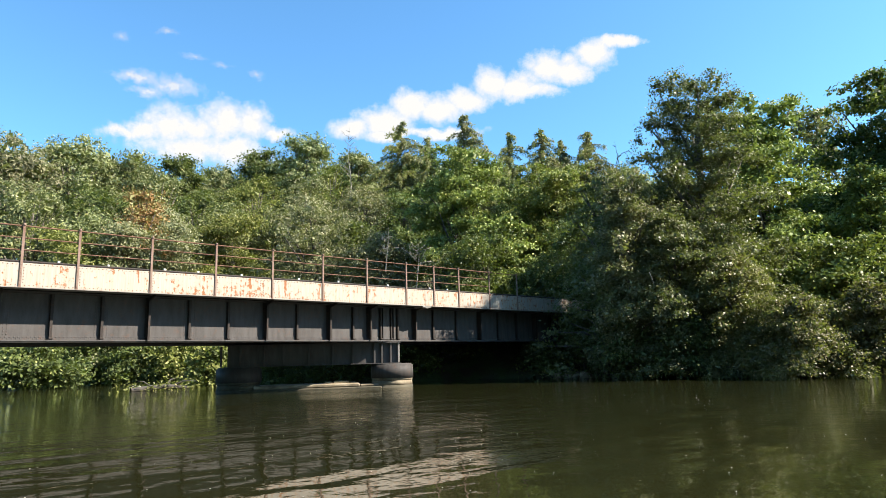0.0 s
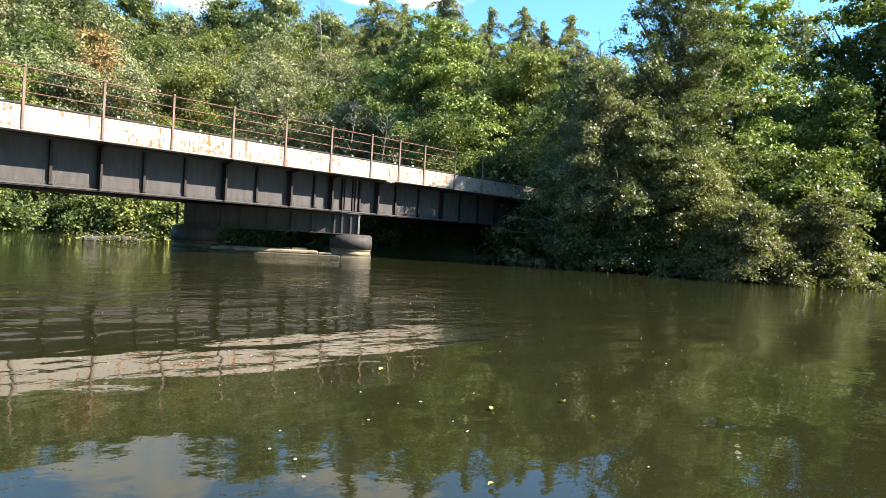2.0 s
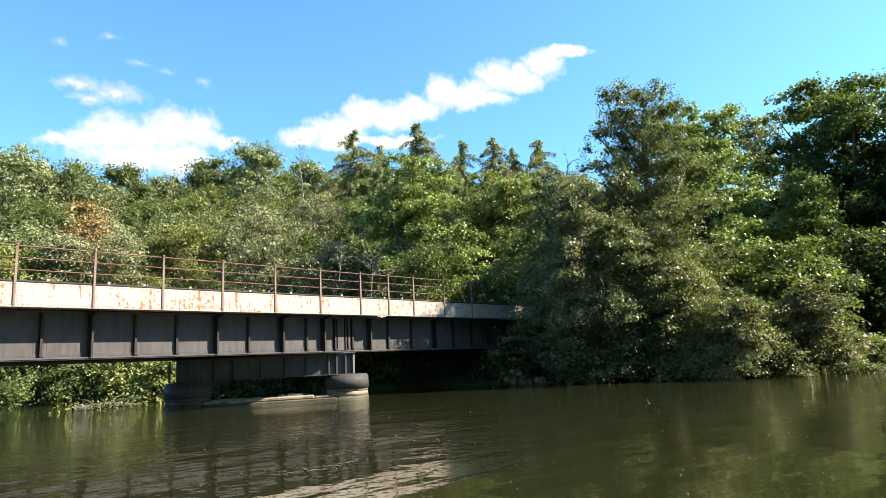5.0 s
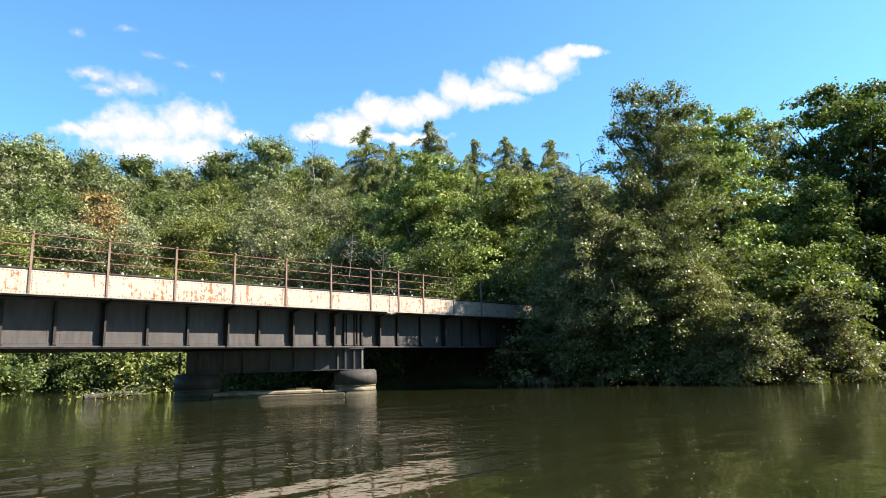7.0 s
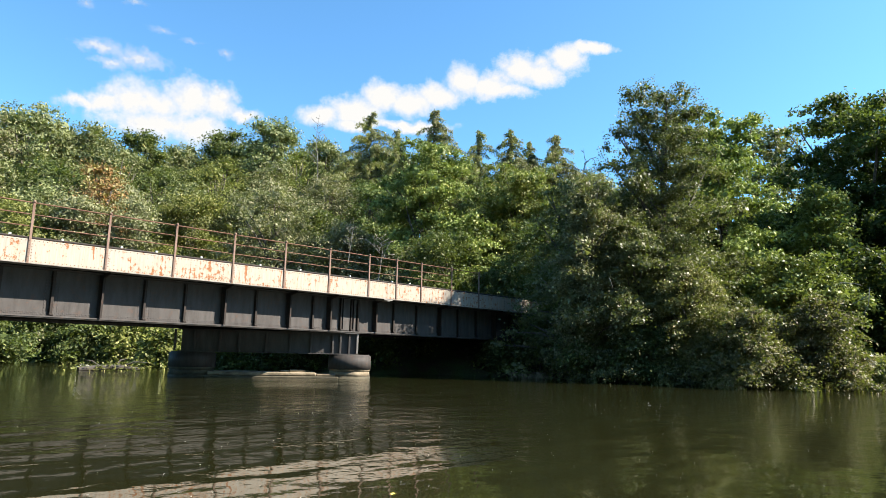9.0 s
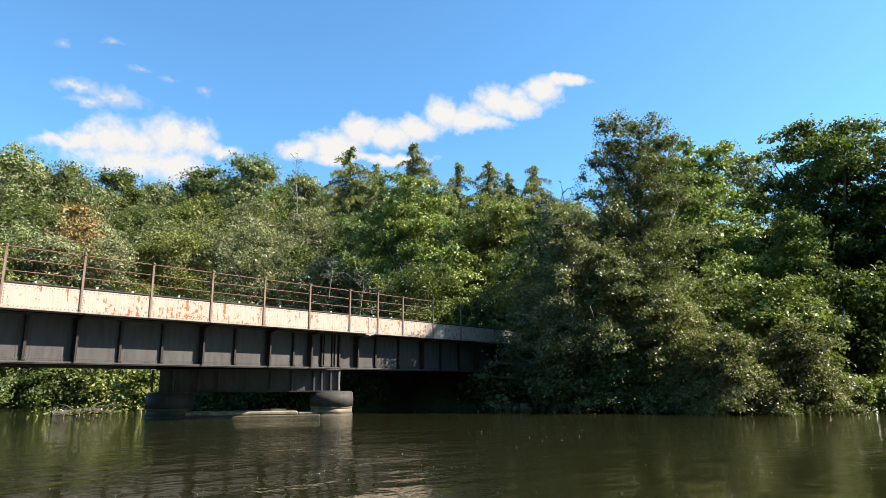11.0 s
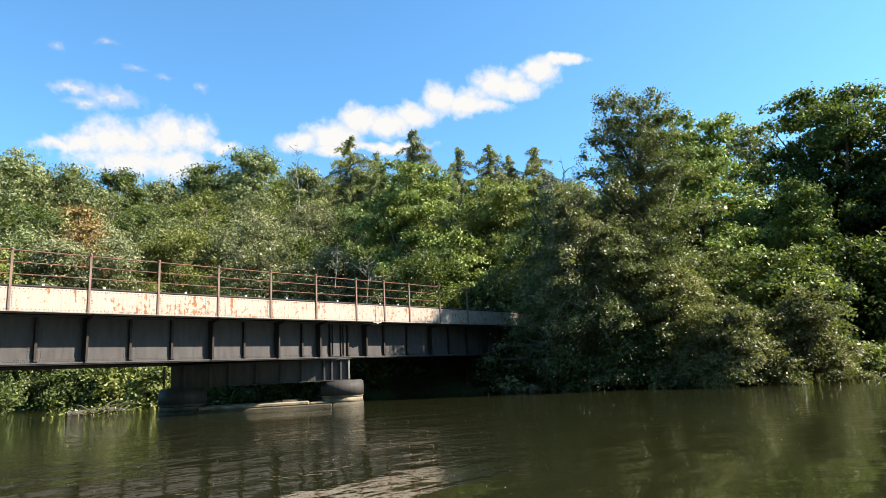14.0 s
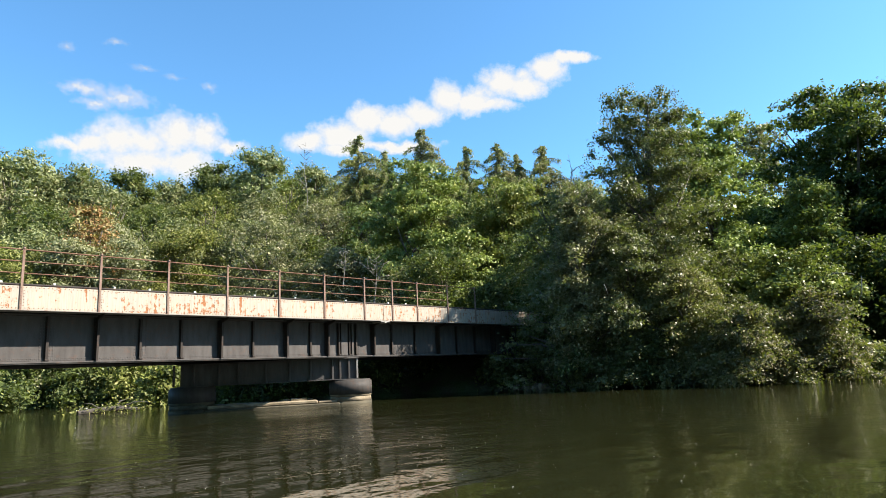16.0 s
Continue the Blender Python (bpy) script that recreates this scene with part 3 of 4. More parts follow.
tree('broadleaf_tree', 24.61, 33.49, 19.27, 8.02, 'dome', 'hill', 'olive-green tree on the hillside', seed=35, count=13125, size=0.187, clump=0.34, group='hill woodland')
tree('broadleaf_tree', 29.32, 30.48, 18.20, 8.02, 'dome', 'grey', 'ivy-covered tree on the hillside', seed=36, count=13125, size=0.187, clump=0.34, group='hill woodland')
tree('broadleaf_tree', 32.83, 27.82, 18.44, 8.02, 'dome', 'dark', 'shaded dark green tree on the hillside', seed=37, count=13125, size=0.187, clump=0.34, group='hill woodland')
tree('broadleaf_tree', 39.68, 18.23, 17.90, 8.28, 'dome', 'dark', 'shaded dark tree behind the maples', seed=38, count=13125, size=0.187, clump=0.34, group='hill woodland')
tree('broadleaf_tree', 42.13, 11.59, 16.19, 8.00, 'dome', 'green', 'green tree behind the river trees', seed=39, count=13125, size=0.187, clump=0.34, group='hill woodland')
tree('hawthorn_tree', 4.27, 30.68, 12.09, 9.42, 'spread', 'green', 'leafy green thicket on the far bank', seed=40, count=17500, size=0.162, clump=0.29, group='trees behind the bridge')
tree('hawthorn_tree', 7.03, 27.95, 10.91, 6.90, 'spread', 'grey', 'pale green thicket on the far bank', seed=41, count=17500, size=0.162, clump=0.29, group='trees behind the bridge')
tree('hawthorn_tree', 10.15, 26.97, 11.60, 6.90, 'spread', 'grey', 'pale flowering thicket behind the railing', seed=42, count=17500, size=0.162, clump=0.29, group='trees behind the bridge')
tree('hawthorn_tree', 14.58, 27.37, 12.70, 8.07, 'spread', 'green', 'green thicket behind the railing', seed=43, count=17500, size=0.162, clump=0.29, group='trees behind the bridge')
tree('hawthorn_tree', 18.13, 21.05, 13.56, 11.18, 'weeping', 'grey', 'broad grey-green hawthorn behind the railing', seed=44, count=30000, size=0.15, clump=0.2, group='trees behind the bridge')
tree('hawthorn_tree', 21.03, 16.73, 10.40, 5.95, 'spread', 'grey', 'grey-green hawthorn behind the railing', seed=45, count=17500, size=0.162, clump=0.29, group='trees behind the bridge')
tree('hawthorn_tree', 22.41, 11.72, 7.60, 5.19, 'spread', 'grey', 'low grey-green bush behind the railing', seed=46, count=11250, size=0.17, clump=0.27, group='trees behind the bridge')
tree('maple_tree', 25.53, 12.91, 16.62, 9.12, 'tiered', 'maple', 'large bright green maple in full sun', seed=47, count=42000, size=0.19, clump=0.22, group='maples behind the bridge', under=0.1, fill=0.18)
tree('maple_tree', 25.03, 9.15, 10.47, 5.56, 'tiered', 'maple', 'lower bright green maple boughs behind the bridge', seed=48, count=22000, size=0.19, clump=0.2, group='maples behind the bridge', under=0.1, fill=0.18)
tree('maple_tree', 30.02, 7.91, 14.87, 8.53, 'tiered', 'maple', 'large green maple behind the bridge end', seed=49, count=38000, size=0.19, clump=0.22, group='maples behind the bridge', under=0.1, fill=0.18)
tree('maple_tree', 26.35, 2.78, 8.68, 5.17, 'tiered', 'green', 'green tree by the bridge end', seed=50, count=18000, size=0.18, clump=0.2, group='maples behind the bridge')
tree('elder_bush', 23.20, 3.64, 5.93, 4.59, 'spread', 'dark', 'dark bush behind the bridge end', seed=51, count=8000, size=0.2, clump=0.24)
tree('alder_tree', 22.60, -6.63, 14.67, 7.87, 'bough', 'alder', 'tall dark alder with small glossy leaves by the river', seed=52, count=90000, size=0.105, clump=0.16, low=0.2)
tree('willow_tree', 18.2, -5.08, 9.06, 3.9, 'bough', 'bronze', 'bronze-green riverside tree beside the alder', seed=53, count=30000, size=0.11, clump=0.16, low=0.2)
tree('alder_tree', 19.26, -6.66, 7.00, 5.75, 'weeping', 'alder', 'low spreading alder boughs over the water', seed=54, count=50000, size=0.105, clump=0.16, low=0.1)
tree('maple_tree', 29.25, -7.01, 14.65, 7.05, 'tiered', 'maple', 'bright green maple behind the alder', seed=55, count=42000, size=0.18, clump=0.2, under=0.1, fill=0.18)
tree('broadleaf_tree', 56.86, -1.32, 23.14, 6.26, 'round', 'bronze', 'distant dull brown-green tree', seed=56, count=7000, size=0.3, clump=0.31)
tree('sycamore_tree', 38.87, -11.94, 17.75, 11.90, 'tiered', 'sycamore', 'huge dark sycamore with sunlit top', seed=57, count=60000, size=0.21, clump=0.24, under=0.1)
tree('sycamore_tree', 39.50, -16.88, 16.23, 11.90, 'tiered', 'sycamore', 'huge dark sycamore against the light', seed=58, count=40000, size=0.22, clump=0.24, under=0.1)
tree('maple_tree', 26.43, -11.28, 5.90, 6.74, 'weeping', 'maple', 'bright green maple sapling leaning to the river', seed=59, count=34000, size=0.16, clump=0.18)
tree('maple_tree', 32.55, -11.00, 10.48, 3.79, 'tiered', 'maple', 'small sunlit maple in front of the sycamore', seed=60, count=9000, size=0.18, clump=0.24)
tree('sallow_bush', 19.79, -8.92, 5.03, 4.92, 'weeping', 'olive', 'olive-green sallow hanging over the water', seed=61, count=36000, size=0.1, clump=0.15, low=0.05)
tree('sallow_bush', 19.62, -11.24, 2.98, 4.74, 'weeping', 'olive', 'olive sallow trailing its twigs in the water', seed=62, count=34000, size=0.1, clump=0.15, low=0.02)
tree('sallow_bush', 21.26, -13.27, 3.47, 3.69, 'weeping', 'olive', "olive-green sallow at the water's edge", seed=63, count=26000, size=0.1, clump=0.15, low=0.05)
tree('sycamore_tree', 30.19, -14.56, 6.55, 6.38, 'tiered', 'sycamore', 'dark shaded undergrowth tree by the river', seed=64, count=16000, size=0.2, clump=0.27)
tree('elder_bush', 25.07, -14.27, 1.21, 4.14, 'spread', 'green', 'low green bush at the waterline', seed=65, count=10000, size=0.16, clump=0.2, low=0.05)
tree('elder_bush', 18.53, -5.36, 2.84, 3.75, 'spread', 'dark', 'dark bush at the foot of the alder', seed=66, count=14000, size=0.14, clump=0.2, low=0.05)
tree('elder_bush', 19.48, -7.09, 2.33, 3.75, 'spread', 'dark', 'dark bush at the foot of the alder', seed=67, count=16000, size=0.14, clump=0.2, low=0.05)
tree('bank_bush', 1.04, 23.15, 2.68, 6.45, 'spread', 'dark', 'leafy bush on the far bank beneath the bridge', seed=68, category='bush', count=9000, size=0.2, clump=0.27, group='bank bushes')
tree('bank_bush', 5.50, 28.35, 3.49, 6.90, 'weeping', 'dark', 'leafy bush on the far bank beneath the bridge', seed=69, category='bush', count=9000, size=0.2, clump=0.27, group='bank bushes')
tree('bank_bush', 7.43, 24.71, 2.89, 5.27, 'weeping', 'dark', 'leafy bush on the far bank beneath the bridge', seed=70, category='bush', count=9000, size=0.2, clump=0.27, group='bank bushes')
tree('bank_bush', 9.83, 22.84, 2.92, 5.55, 'weeping', 'green', 'leafy bush on the far bank beneath the bridge', seed=71, category='bush', count=9000, size=0.2, clump=0.27, group='bank bushes')
tree('bank_bush', 7.52, 12.99, 2.03, 2.79, 'spread', 'green', 'leafy bush on the far bank beneath the bridge', seed=72, category='bush', count=9000, size=0.2, clump=0.27, group='bank bushes')
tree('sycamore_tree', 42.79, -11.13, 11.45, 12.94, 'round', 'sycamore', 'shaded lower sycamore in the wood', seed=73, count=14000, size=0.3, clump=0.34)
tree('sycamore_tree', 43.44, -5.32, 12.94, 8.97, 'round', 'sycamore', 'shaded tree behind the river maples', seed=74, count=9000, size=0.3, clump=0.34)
tree('broadleaf_tree', 36.63, 1.10, 13.32, 10.76, 'round', 'green', 'green tree behind the alder', seed=75, count=12000, size=0.28, clump=0.34)
# three crowns added round the bridge end to block sky light from it
tree("alder_tree", 19.8, -3.2, 9.5, 7.5, 'weeping', 'alder', "dark alder added over the bridge end to deepen its shade", seed=76, count=20000, size=0.12, clump=0.2)
tree("alder_tree", 21.5, 6.8, 8.5, 7.0, "spread", 'dark', "dark alder added over the bridge end to deepen its shade", seed=77, count=14000, size=0.14, clump=0.32)
tree("alder_tree", 24.5, 1.5, 9.0, 6.5, "spread", 'dark', "dark alder added over the bridge end to deepen its shade", seed=78, count=14000, size=0.14, clump=0.32)
tree('broadleaf_tree', 5.27, 73.06, 28.34, 18.65, 'dome', 'hill', 'olive-green tree on the far ridge', seed=79, count=6500, size=0.42, clump=0.5, fill=0.3, group='hill woodland')
tree('broadleaf_tree', 13.57, 71.64, 29.32, 17.84, 'dome', 'dark', 'dark green tree on the far ridge', seed=80, count=6500, size=0.42, clump=0.5, fill=0.3, group='hill woodland')
tree('broadleaf_tree', 21.57, 69.53, 28.44, 16.21, 'dome', 'hill', 'olive-green tree on the far ridge', seed=81, count=6500, size=0.42, clump=0.5, fill=0.3, group='hill woodland')
tree('broadleaf_tree', 29.41, 66.71, 27.68, 16.21, 'dome', 'dark', 'dark green tree on the far ridge', seed=82, count=6500, size=0.42, clump=0.5, fill=0.3, group='hill woodland')
tree('broadleaf_tree', 36.82, 63.27, 29.97, 15.40, 'dome', 'hill', 'olive-green tree on the far ridge', seed=83, count=6500, size=0.42, clump=0.5, fill=0.3, group='hill woodland')
tree('broadleaf_tree', 45.07, 58.46, 30.79, 15.40, 'dome', 'dark', 'dark green tree on the far ridge', seed=84, count=6500, size=0.42, clump=0.5, fill=0.3, group='hill woodland')
tree('broadleaf_tree', 53.14, 52.54, 30.78, 16.21, 'dome', 'hill', 'olive-green tree on the far ridge', seed=85, count=6500, size=0.42, clump=0.5, fill=0.3, group='hill woodland')
tree('broadleaf_tree', 61.28, 45.04, 29.49, 16.21, 'dome', 'dark', 'dark green tree on the far ridge', seed=86, count=6500, size=0.42, clump=0.5, fill=0.3, group='hill woodland')
tree('broadleaf_tree', 68.51, 36.60, 29.05, 16.21, 'dome', 'hill', 'olive-green tree on the far ridge', seed=87, count=6500, size=0.42, clump=0.5, fill=0.3, group='hill woodland')
tree('broadleaf_tree', 74.05, 28.44, 26.79, 16.21, 'dome', 'dark', 'dark green tree on the far ridge', seed=88, count=6500, size=0.42, clump=0.5, fill=0.3, group='hill woodland')
tree('broadleaf_tree', 13.54, 61.39, 27.14, 10.87, 'dome', 'grey', 'pale grey-green tree in the hill wood', seed=89, count=7500, size=0.235, clump=0.37, group='hill woodland')
tree('broadleaf_tree', 15.52, 48.37, 21.84, 8.07, 'dome', 'hill', 'olive-green tree in the hill wood', seed=90, count=7500, size=0.235, clump=0.37, group='hill woodland')
tree('broadleaf_tree', 24.64, 59.99, 26.17, 8.90, 'dome', 'grey', 'pale grey-green tree in the hill wood', seed=91, count=7500, size=0.235, clump=0.37, group='hill woodland')
tree('broadleaf_tree', 23.34, 45.36, 21.59, 8.07, 'dome', 'dark', 'dark green tree in the hill wood', seed=92, count=7500, size=0.235, clump=0.37, group='hill woodland')
tree('broadleaf_tree', 34.09, 55.67, 28.18, 8.16, 'dome', 'hill', 'olive-green tree in the hill wood', seed=93, count=7500, size=0.235, clump=0.37, group='hill woodland')
tree('broadleaf_tree', 31.98, 40.72, 23.93, 6.83, 'dome', 'green', 'fresh green tree in the hill wood', seed=94, count=7500, size=0.235, clump=0.37, group='hill woodland')
tree('broadleaf_tree', 45.65, 48.26, 28.45, 8.90, 'dome', 'hill', 'olive-green tree in the hill wood', seed=95, count=7500, size=0.235, clump=0.37, group='hill woodland')
tree('broadleaf_tree', 44.00, 33.99, 23.76, 8.30, 'dome', 'hill', 'olive-green tree in the hill wood', seed=96, count=7500, size=0.235, clump=0.37, group='hill woodland')
tree('broadleaf_tree', 48.10, 26.86, 22.59, 7.45, 'dome', 'dark', 'dark green tree in the hill wood', seed=97, count=7500, size=0.235, clump=0.37, group='hill woodland')
tree('broadleaf_tree', 54.15, 22.36, 23.04, 8.30, 'dome', 'hill', 'olive-green tree in the hill wood', seed=98, count=7500, size=0.235, clump=0.37, group='hill woodland')
tree('broadleaf_tree', 15.77, 31.22, 14.93, 6.28, 'dome', 'hill', 'olive-green tree in the hill wood', seed=99, count=7500, size=0.235, clump=0.37, group='hill woodland')
tree('broadleaf_tree', 10.83, 32.02, 13.82, 5.69, 'dome', 'grey', 'pale grey-green tree in the hill wood', seed=100, count=7500, size=0.235, clump=0.37, group='hill woodland')
tree('broadleaf_tree', 6.42, 34.30, 13.70, 6.76, 'dome', 'hill', 'olive-green tree in the hill wood', seed=101, count=7500, size=0.235, clump=0.37, group='hill woodland')
tree('broadleaf_tree', 20.19, 29.08, 15.10, 6.28, 'dome', 'hill', 'olive-green tree in the hill wood', seed=102, count=7500, size=0.235, clump=0.37, group='hill woodland')
tree('broadleaf_tree', 23.90, 24.49, 13.28, 5.59, 'dome', 'dark', 'dark green tree in the hill wood', seed=103, count=7500, size=0.235, clump=0.37, group='hill woodland')
tree('broadleaf_tree', 26.41, 20.14, 11.80, 5.83, 'dome', 'dark', 'dark green tree in the hill wood', seed=104, count=7500, size=0.235, clump=0.37, group='hill woodland')
# bushes added so that the bank under the bridge reads as deep shade
tree("elder_bush", 14.6, 5.6, 2.4, 3.2, "spread", "dark", "dark bush added to darken the bank by the bridge end", seed=105, count=5000, size=0.17, clump=0.3, category="bush")
tree("elder_bush", 16.6, 5.4, 3.0, 3.4, "spread", "dark", "dark bush added to darken the bank by the bridge end", seed=106, count=5000, size=0.17, clump=0.3, category="bush")
tree("elder_bush", 18.8, 5.2, 3.2, 3.4, "spread", "dark", "dark bush added to darken the bank by the bridge end", seed=107, count=5000, size=0.17, clump=0.3, category="bush")
tree("elder_bush", 12.8, 6.2, 1.9, 2.8, "spread", "dark", "dark bush added to darken the bank by the bridge end", seed=108, count=5000, size=0.17, clump=0.3, category="bush")
tree("elder_bush", 11.2, 6.6, 1.6, 2.6, "spread", "dark", "dark bush added to darken the bank by the bridge end", seed=109, count=5000, size=0.17, clump=0.3, category="bush")
tree("elder_bush", 9.7, 7.0, 1.5, 2.6, "spread", "dark", "dark bush added to darken the bank by the bridge end", seed=110, count=5000, size=0.17, clump=0.3, category="bush")
tree("elder_bush", 8.2, 7.5, 1.4, 2.4, "spread", "dark", "dark bush added to darken the bank by the bridge end", seed=111, count=5000, size=0.17, clump=0.3, category="bush")
tree("elder_bush", 20.6, -0.8, 3.6, 3.2, "spread", "dark", "dark bush added to darken the bank by the bridge end", seed=112, count=5000, size=0.17, clump=0.3, category="bush")
tree("elder_bush", 19.6, 1.2, 1.6, 2.2, "spread", "dark", "dark bush added to darken the bank by the bridge end", seed=113, count=5000, size=0.17, clump=0.3, category="bush")
dead_tree(30.36, 34.61, 25.79, 9.0, 3.2, "bare dead tree top on the skyline", 5, 0.075)
dead_tree(19.23, 10.51, 8.28, 3.0, 2.4, "bare grey branching shrub behind the railing", 6, 0.05)
dead_tree(18.64, 12.89, 9.74, 3.0, 1.2, "pale leafless stems behind the railing", 7, 0.035)
dead_tree(20.37, -3.57, 11.48, 5.0, 2.2, "thin bare twigs beside the alder", 8, 0.05)

# ---- clouds ----
def cloud(at, towards, width, blobs, wisp, soft, label, bright=1.0, thick=1.0):
    """A bank of vapour far away, seen edge-on from below."""
    m = look(at, towards)
    half = width / 2
    vs = [(-1.5, -1.0, 0), (1.5, -1.0, 0), (1.5, 1.0, 0), (-1.5, 1.0, 0)]
    me = mesh_from("cloud", vs, [(0, 1, 2, 3)], cloud_material("vapour", blobs, wisp, soft, bright, thick))
    ob = new("cloud", me)
    ob.matrix_world = m @ pose(0, 0, 0, 0, 180, 0) @ Matrix.Diagonal((half, half, half, 1))
    ob.visible_shadow = False
    return tagged(ob, label, "cloud", "", "structure")

cloud((624, 1650, 630), (-6.4, -20.2, 1.0), 536.8,
      [(-0.684, -0.063, 0.221, 0.079), (-0.500, -0.032, 0.237, 0.105), (-0.263, 0.032, 0.305, 0.211), (-0.026, 0.026, 0.263, 0.158), (0.263, 0.116, 0.305, 0.242), (0.500, 0.147, 0.221, 0.189), (0.763, 0.063, 0.184, 0.074), (-0.053, -0.168, 0.579, 0.147), (0.368, -0.158, 0.368, 0.179)],
      0.24, 0.9, 'white cumulus cloud low over the wood', 1.0, 1.0)
cloud((1250, 1200, 739), (-6.4, -20.2, 1.0), 935.5,
      [(-0.793, -0.138, 0.155, 0.069), (-0.586, -0.103, 0.207, 0.103), (-0.414, -0.024, 0.124, 0.103), (-0.241, -0.052, 0.190, 0.090), (-0.069, -0.010, 0.155, 0.083), (0.086, 0.076, 0.131, 0.110), (0.241, 0.062, 0.179, 0.090), (0.414, 0.166, 0.124, 0.103), (0.552, 0.145, 0.166, 0.083), (0.707, 0.224, 0.138, 0.090), (0.855, 0.283, 0.138, 0.038), (-0.241, -0.193, 0.293, 0.034), (-0.552, -0.186, 0.207, 0.041), (0.310, 0.028, 0.207, 0.048)],
      0.15, 0.75, 'long white streak of cumulus cloud', 1.0, 1.0)
cloud((512, 1630, 727), (-6.4, -20.2, 1.0), 316.5,
      [(-0.333, 0.083, 0.375, 0.12), (0.208, 0.017, 0.458, 0.17), (-0.167, -0.125, 0.300, 0.09)],
      0.3, 1.6, 'thin white wisp of cloud', 0.95, 0.8)
cloud((615, 1581, 814), (-6.4, -20.2, 1.0), 359.8,
      [(-0.554, 0.292, 0.154, 0.046), (-0.192, 0.000, 0.192, 0.046), (0.708, -0.131, 0.100, 0.069), (0.231, -0.077, 0.138, 0.038), (-1.154, 0.154, 0.115, 0.069)],
      0.25, 2.6, 'faint scraps of cloud', 0.9, 0.45)

# ---- bridge ----
TOP, LOW = 3.89, 3.24          # fascia's edges
WEB, FLANGE = 1.86, 3.16       # girder's edges
bridge = thing("railway_bridge", (0, 0, 0), "old riveted plate girder railway bridge with rusted cream fascia", "bridge")
joints = [-38, -36, -34, -32, -30, -28, -26, -24, -22, -20, -18, -16, -14, -12, -10, -8, -6.7, -5.3, -3.34, -1.98, 0, 2, 4, 6, 7.96, 9.9, 11.39, 12.83, 14.74, 16.63, 18.52, 20.4, 22.3, 24.2]
for a, b in zip(joints, joints[1:]):
    bm = bmesh.new()
    box(bm, a + 0.004, 0, LOW, b - 0.004, 0.02, TOP, 0.004)
    part("fascia_panel", bm, FASCIA, bridge, "cream-painted steel fascia plate streaked with rust")
bm = bmesh.new()
box(bm, -38, -0.03, LOW - 0.022, 24.2, 0.10, LOW - 0.002)
part("lower_angle", bm, PALE_STEEL, bridge)
bm = bmesh.new()
bar(bm, (-38, 0.03, TOP + 0.035), (24.2, 0.03, TOP + 0.035), 0.034, 10)
part("kerb_pipe", bm, DARK_STEEL, bridge, "dark rusty pipe along the fascia's top")


def post_mesh(h):
    bm = bmesh.new()
    box(bm, -0.032, -0.032, LOW - 0.02, 0.032, -0.022, TOP + h, 0.003)
    box(bm, -0.006, -0.022, LOW - 0.02, 0.006, 0.0, TOP + h)
    box(bm, -0.032, -0.022, LOW - 0.02, -0.022, -0.0, TOP + h * 0.995)
    bmesh.ops.create_uvsphere(bm, u_segments=8, v_segments=5, radius=0.042, matrix=Matrix.Translation((0, -0.015, TOP + h)))
    for z in np.arange(LOW + 0.06, TOP, 0.11):
        bmesh.ops.create_cone(bm, cap_ends=True, segments=6, radius1=0.018, radius2=0.011, depth=0.014, matrix=Matrix.Translation((0, -0.039, z)) @ Matrix.Rotation(radians(90), 4, "X"))
    me = bpy.data.meshes.new("railing_post")
    bm.to_mesh(me)
    bm.free()
    me.materials.append(POST)
    return me


POST_MESH = post_mesh(1.04)
for x in joints[:-4]:
    ob = part_mesh("railing_post", POST_MESH, bridge, "rust-stained steel angle railing post")
    ob.location = (x, 0, 0)
for z, r in ((4.90, 0.018), (4.57, 0.015), (4.24, 0.015)):
    end = 17.6 if z > 4.6 else 15.6
    for a, b in zip(joints, joints[1:]):
        if b < end:
            bm = bar(bmesh.new(), (a, 0.02, z + 0.006 * math.sin(a * 3)), (b, 0.02, z + 0.006 * math.sin(b * 3)), r, 8)
            part("handrail", bm, RUST, bridge, "rust-brown iron tube rail")
for x in (-7.4, -5.9, -4.3, -2.45, -1.18, 0.42, 1.45, 2.9, 5.05, 6.7, 9.0, 11.2, 12.2):
    bm = bmesh.new()
    box(bm, x - 0.03, 0.03, TOP + 0.05, x + 0.03, 0.09, TOP + 0.12, 0.006)
    part("cable_clip", bm, WHITE, bridge, "small white cable clip")

# overhanging walkway
for i, x in enumerate(np.arange(-38, 24, 1.0)):
    bm = bmesh.new()
    box(bm, x + 0.004, 0.02, TOP - 0.20, x + 0.996, 4.98, TOP - 0.14)
    part("deck_plate", bm, DARK_STEEL, bridge)
for y in (0.105, 0.25, 0.395, 0.54):
    bm = bmesh.new()
    box(bm, -38, y, LOW - 0.005, 24, y + 0.14, LOW + 0.035)
    part("soffit_plank", bm, SOFFIT, bridge, "grimy pale plank under the overhanging walkway")


bm = bmesh.new()
box(bm, -38, 0.79, FLANGE + 0.042, 24, 0.81, TOP - 0.202)
part("haunch_plate", bm, DARK_STEEL, bridge)


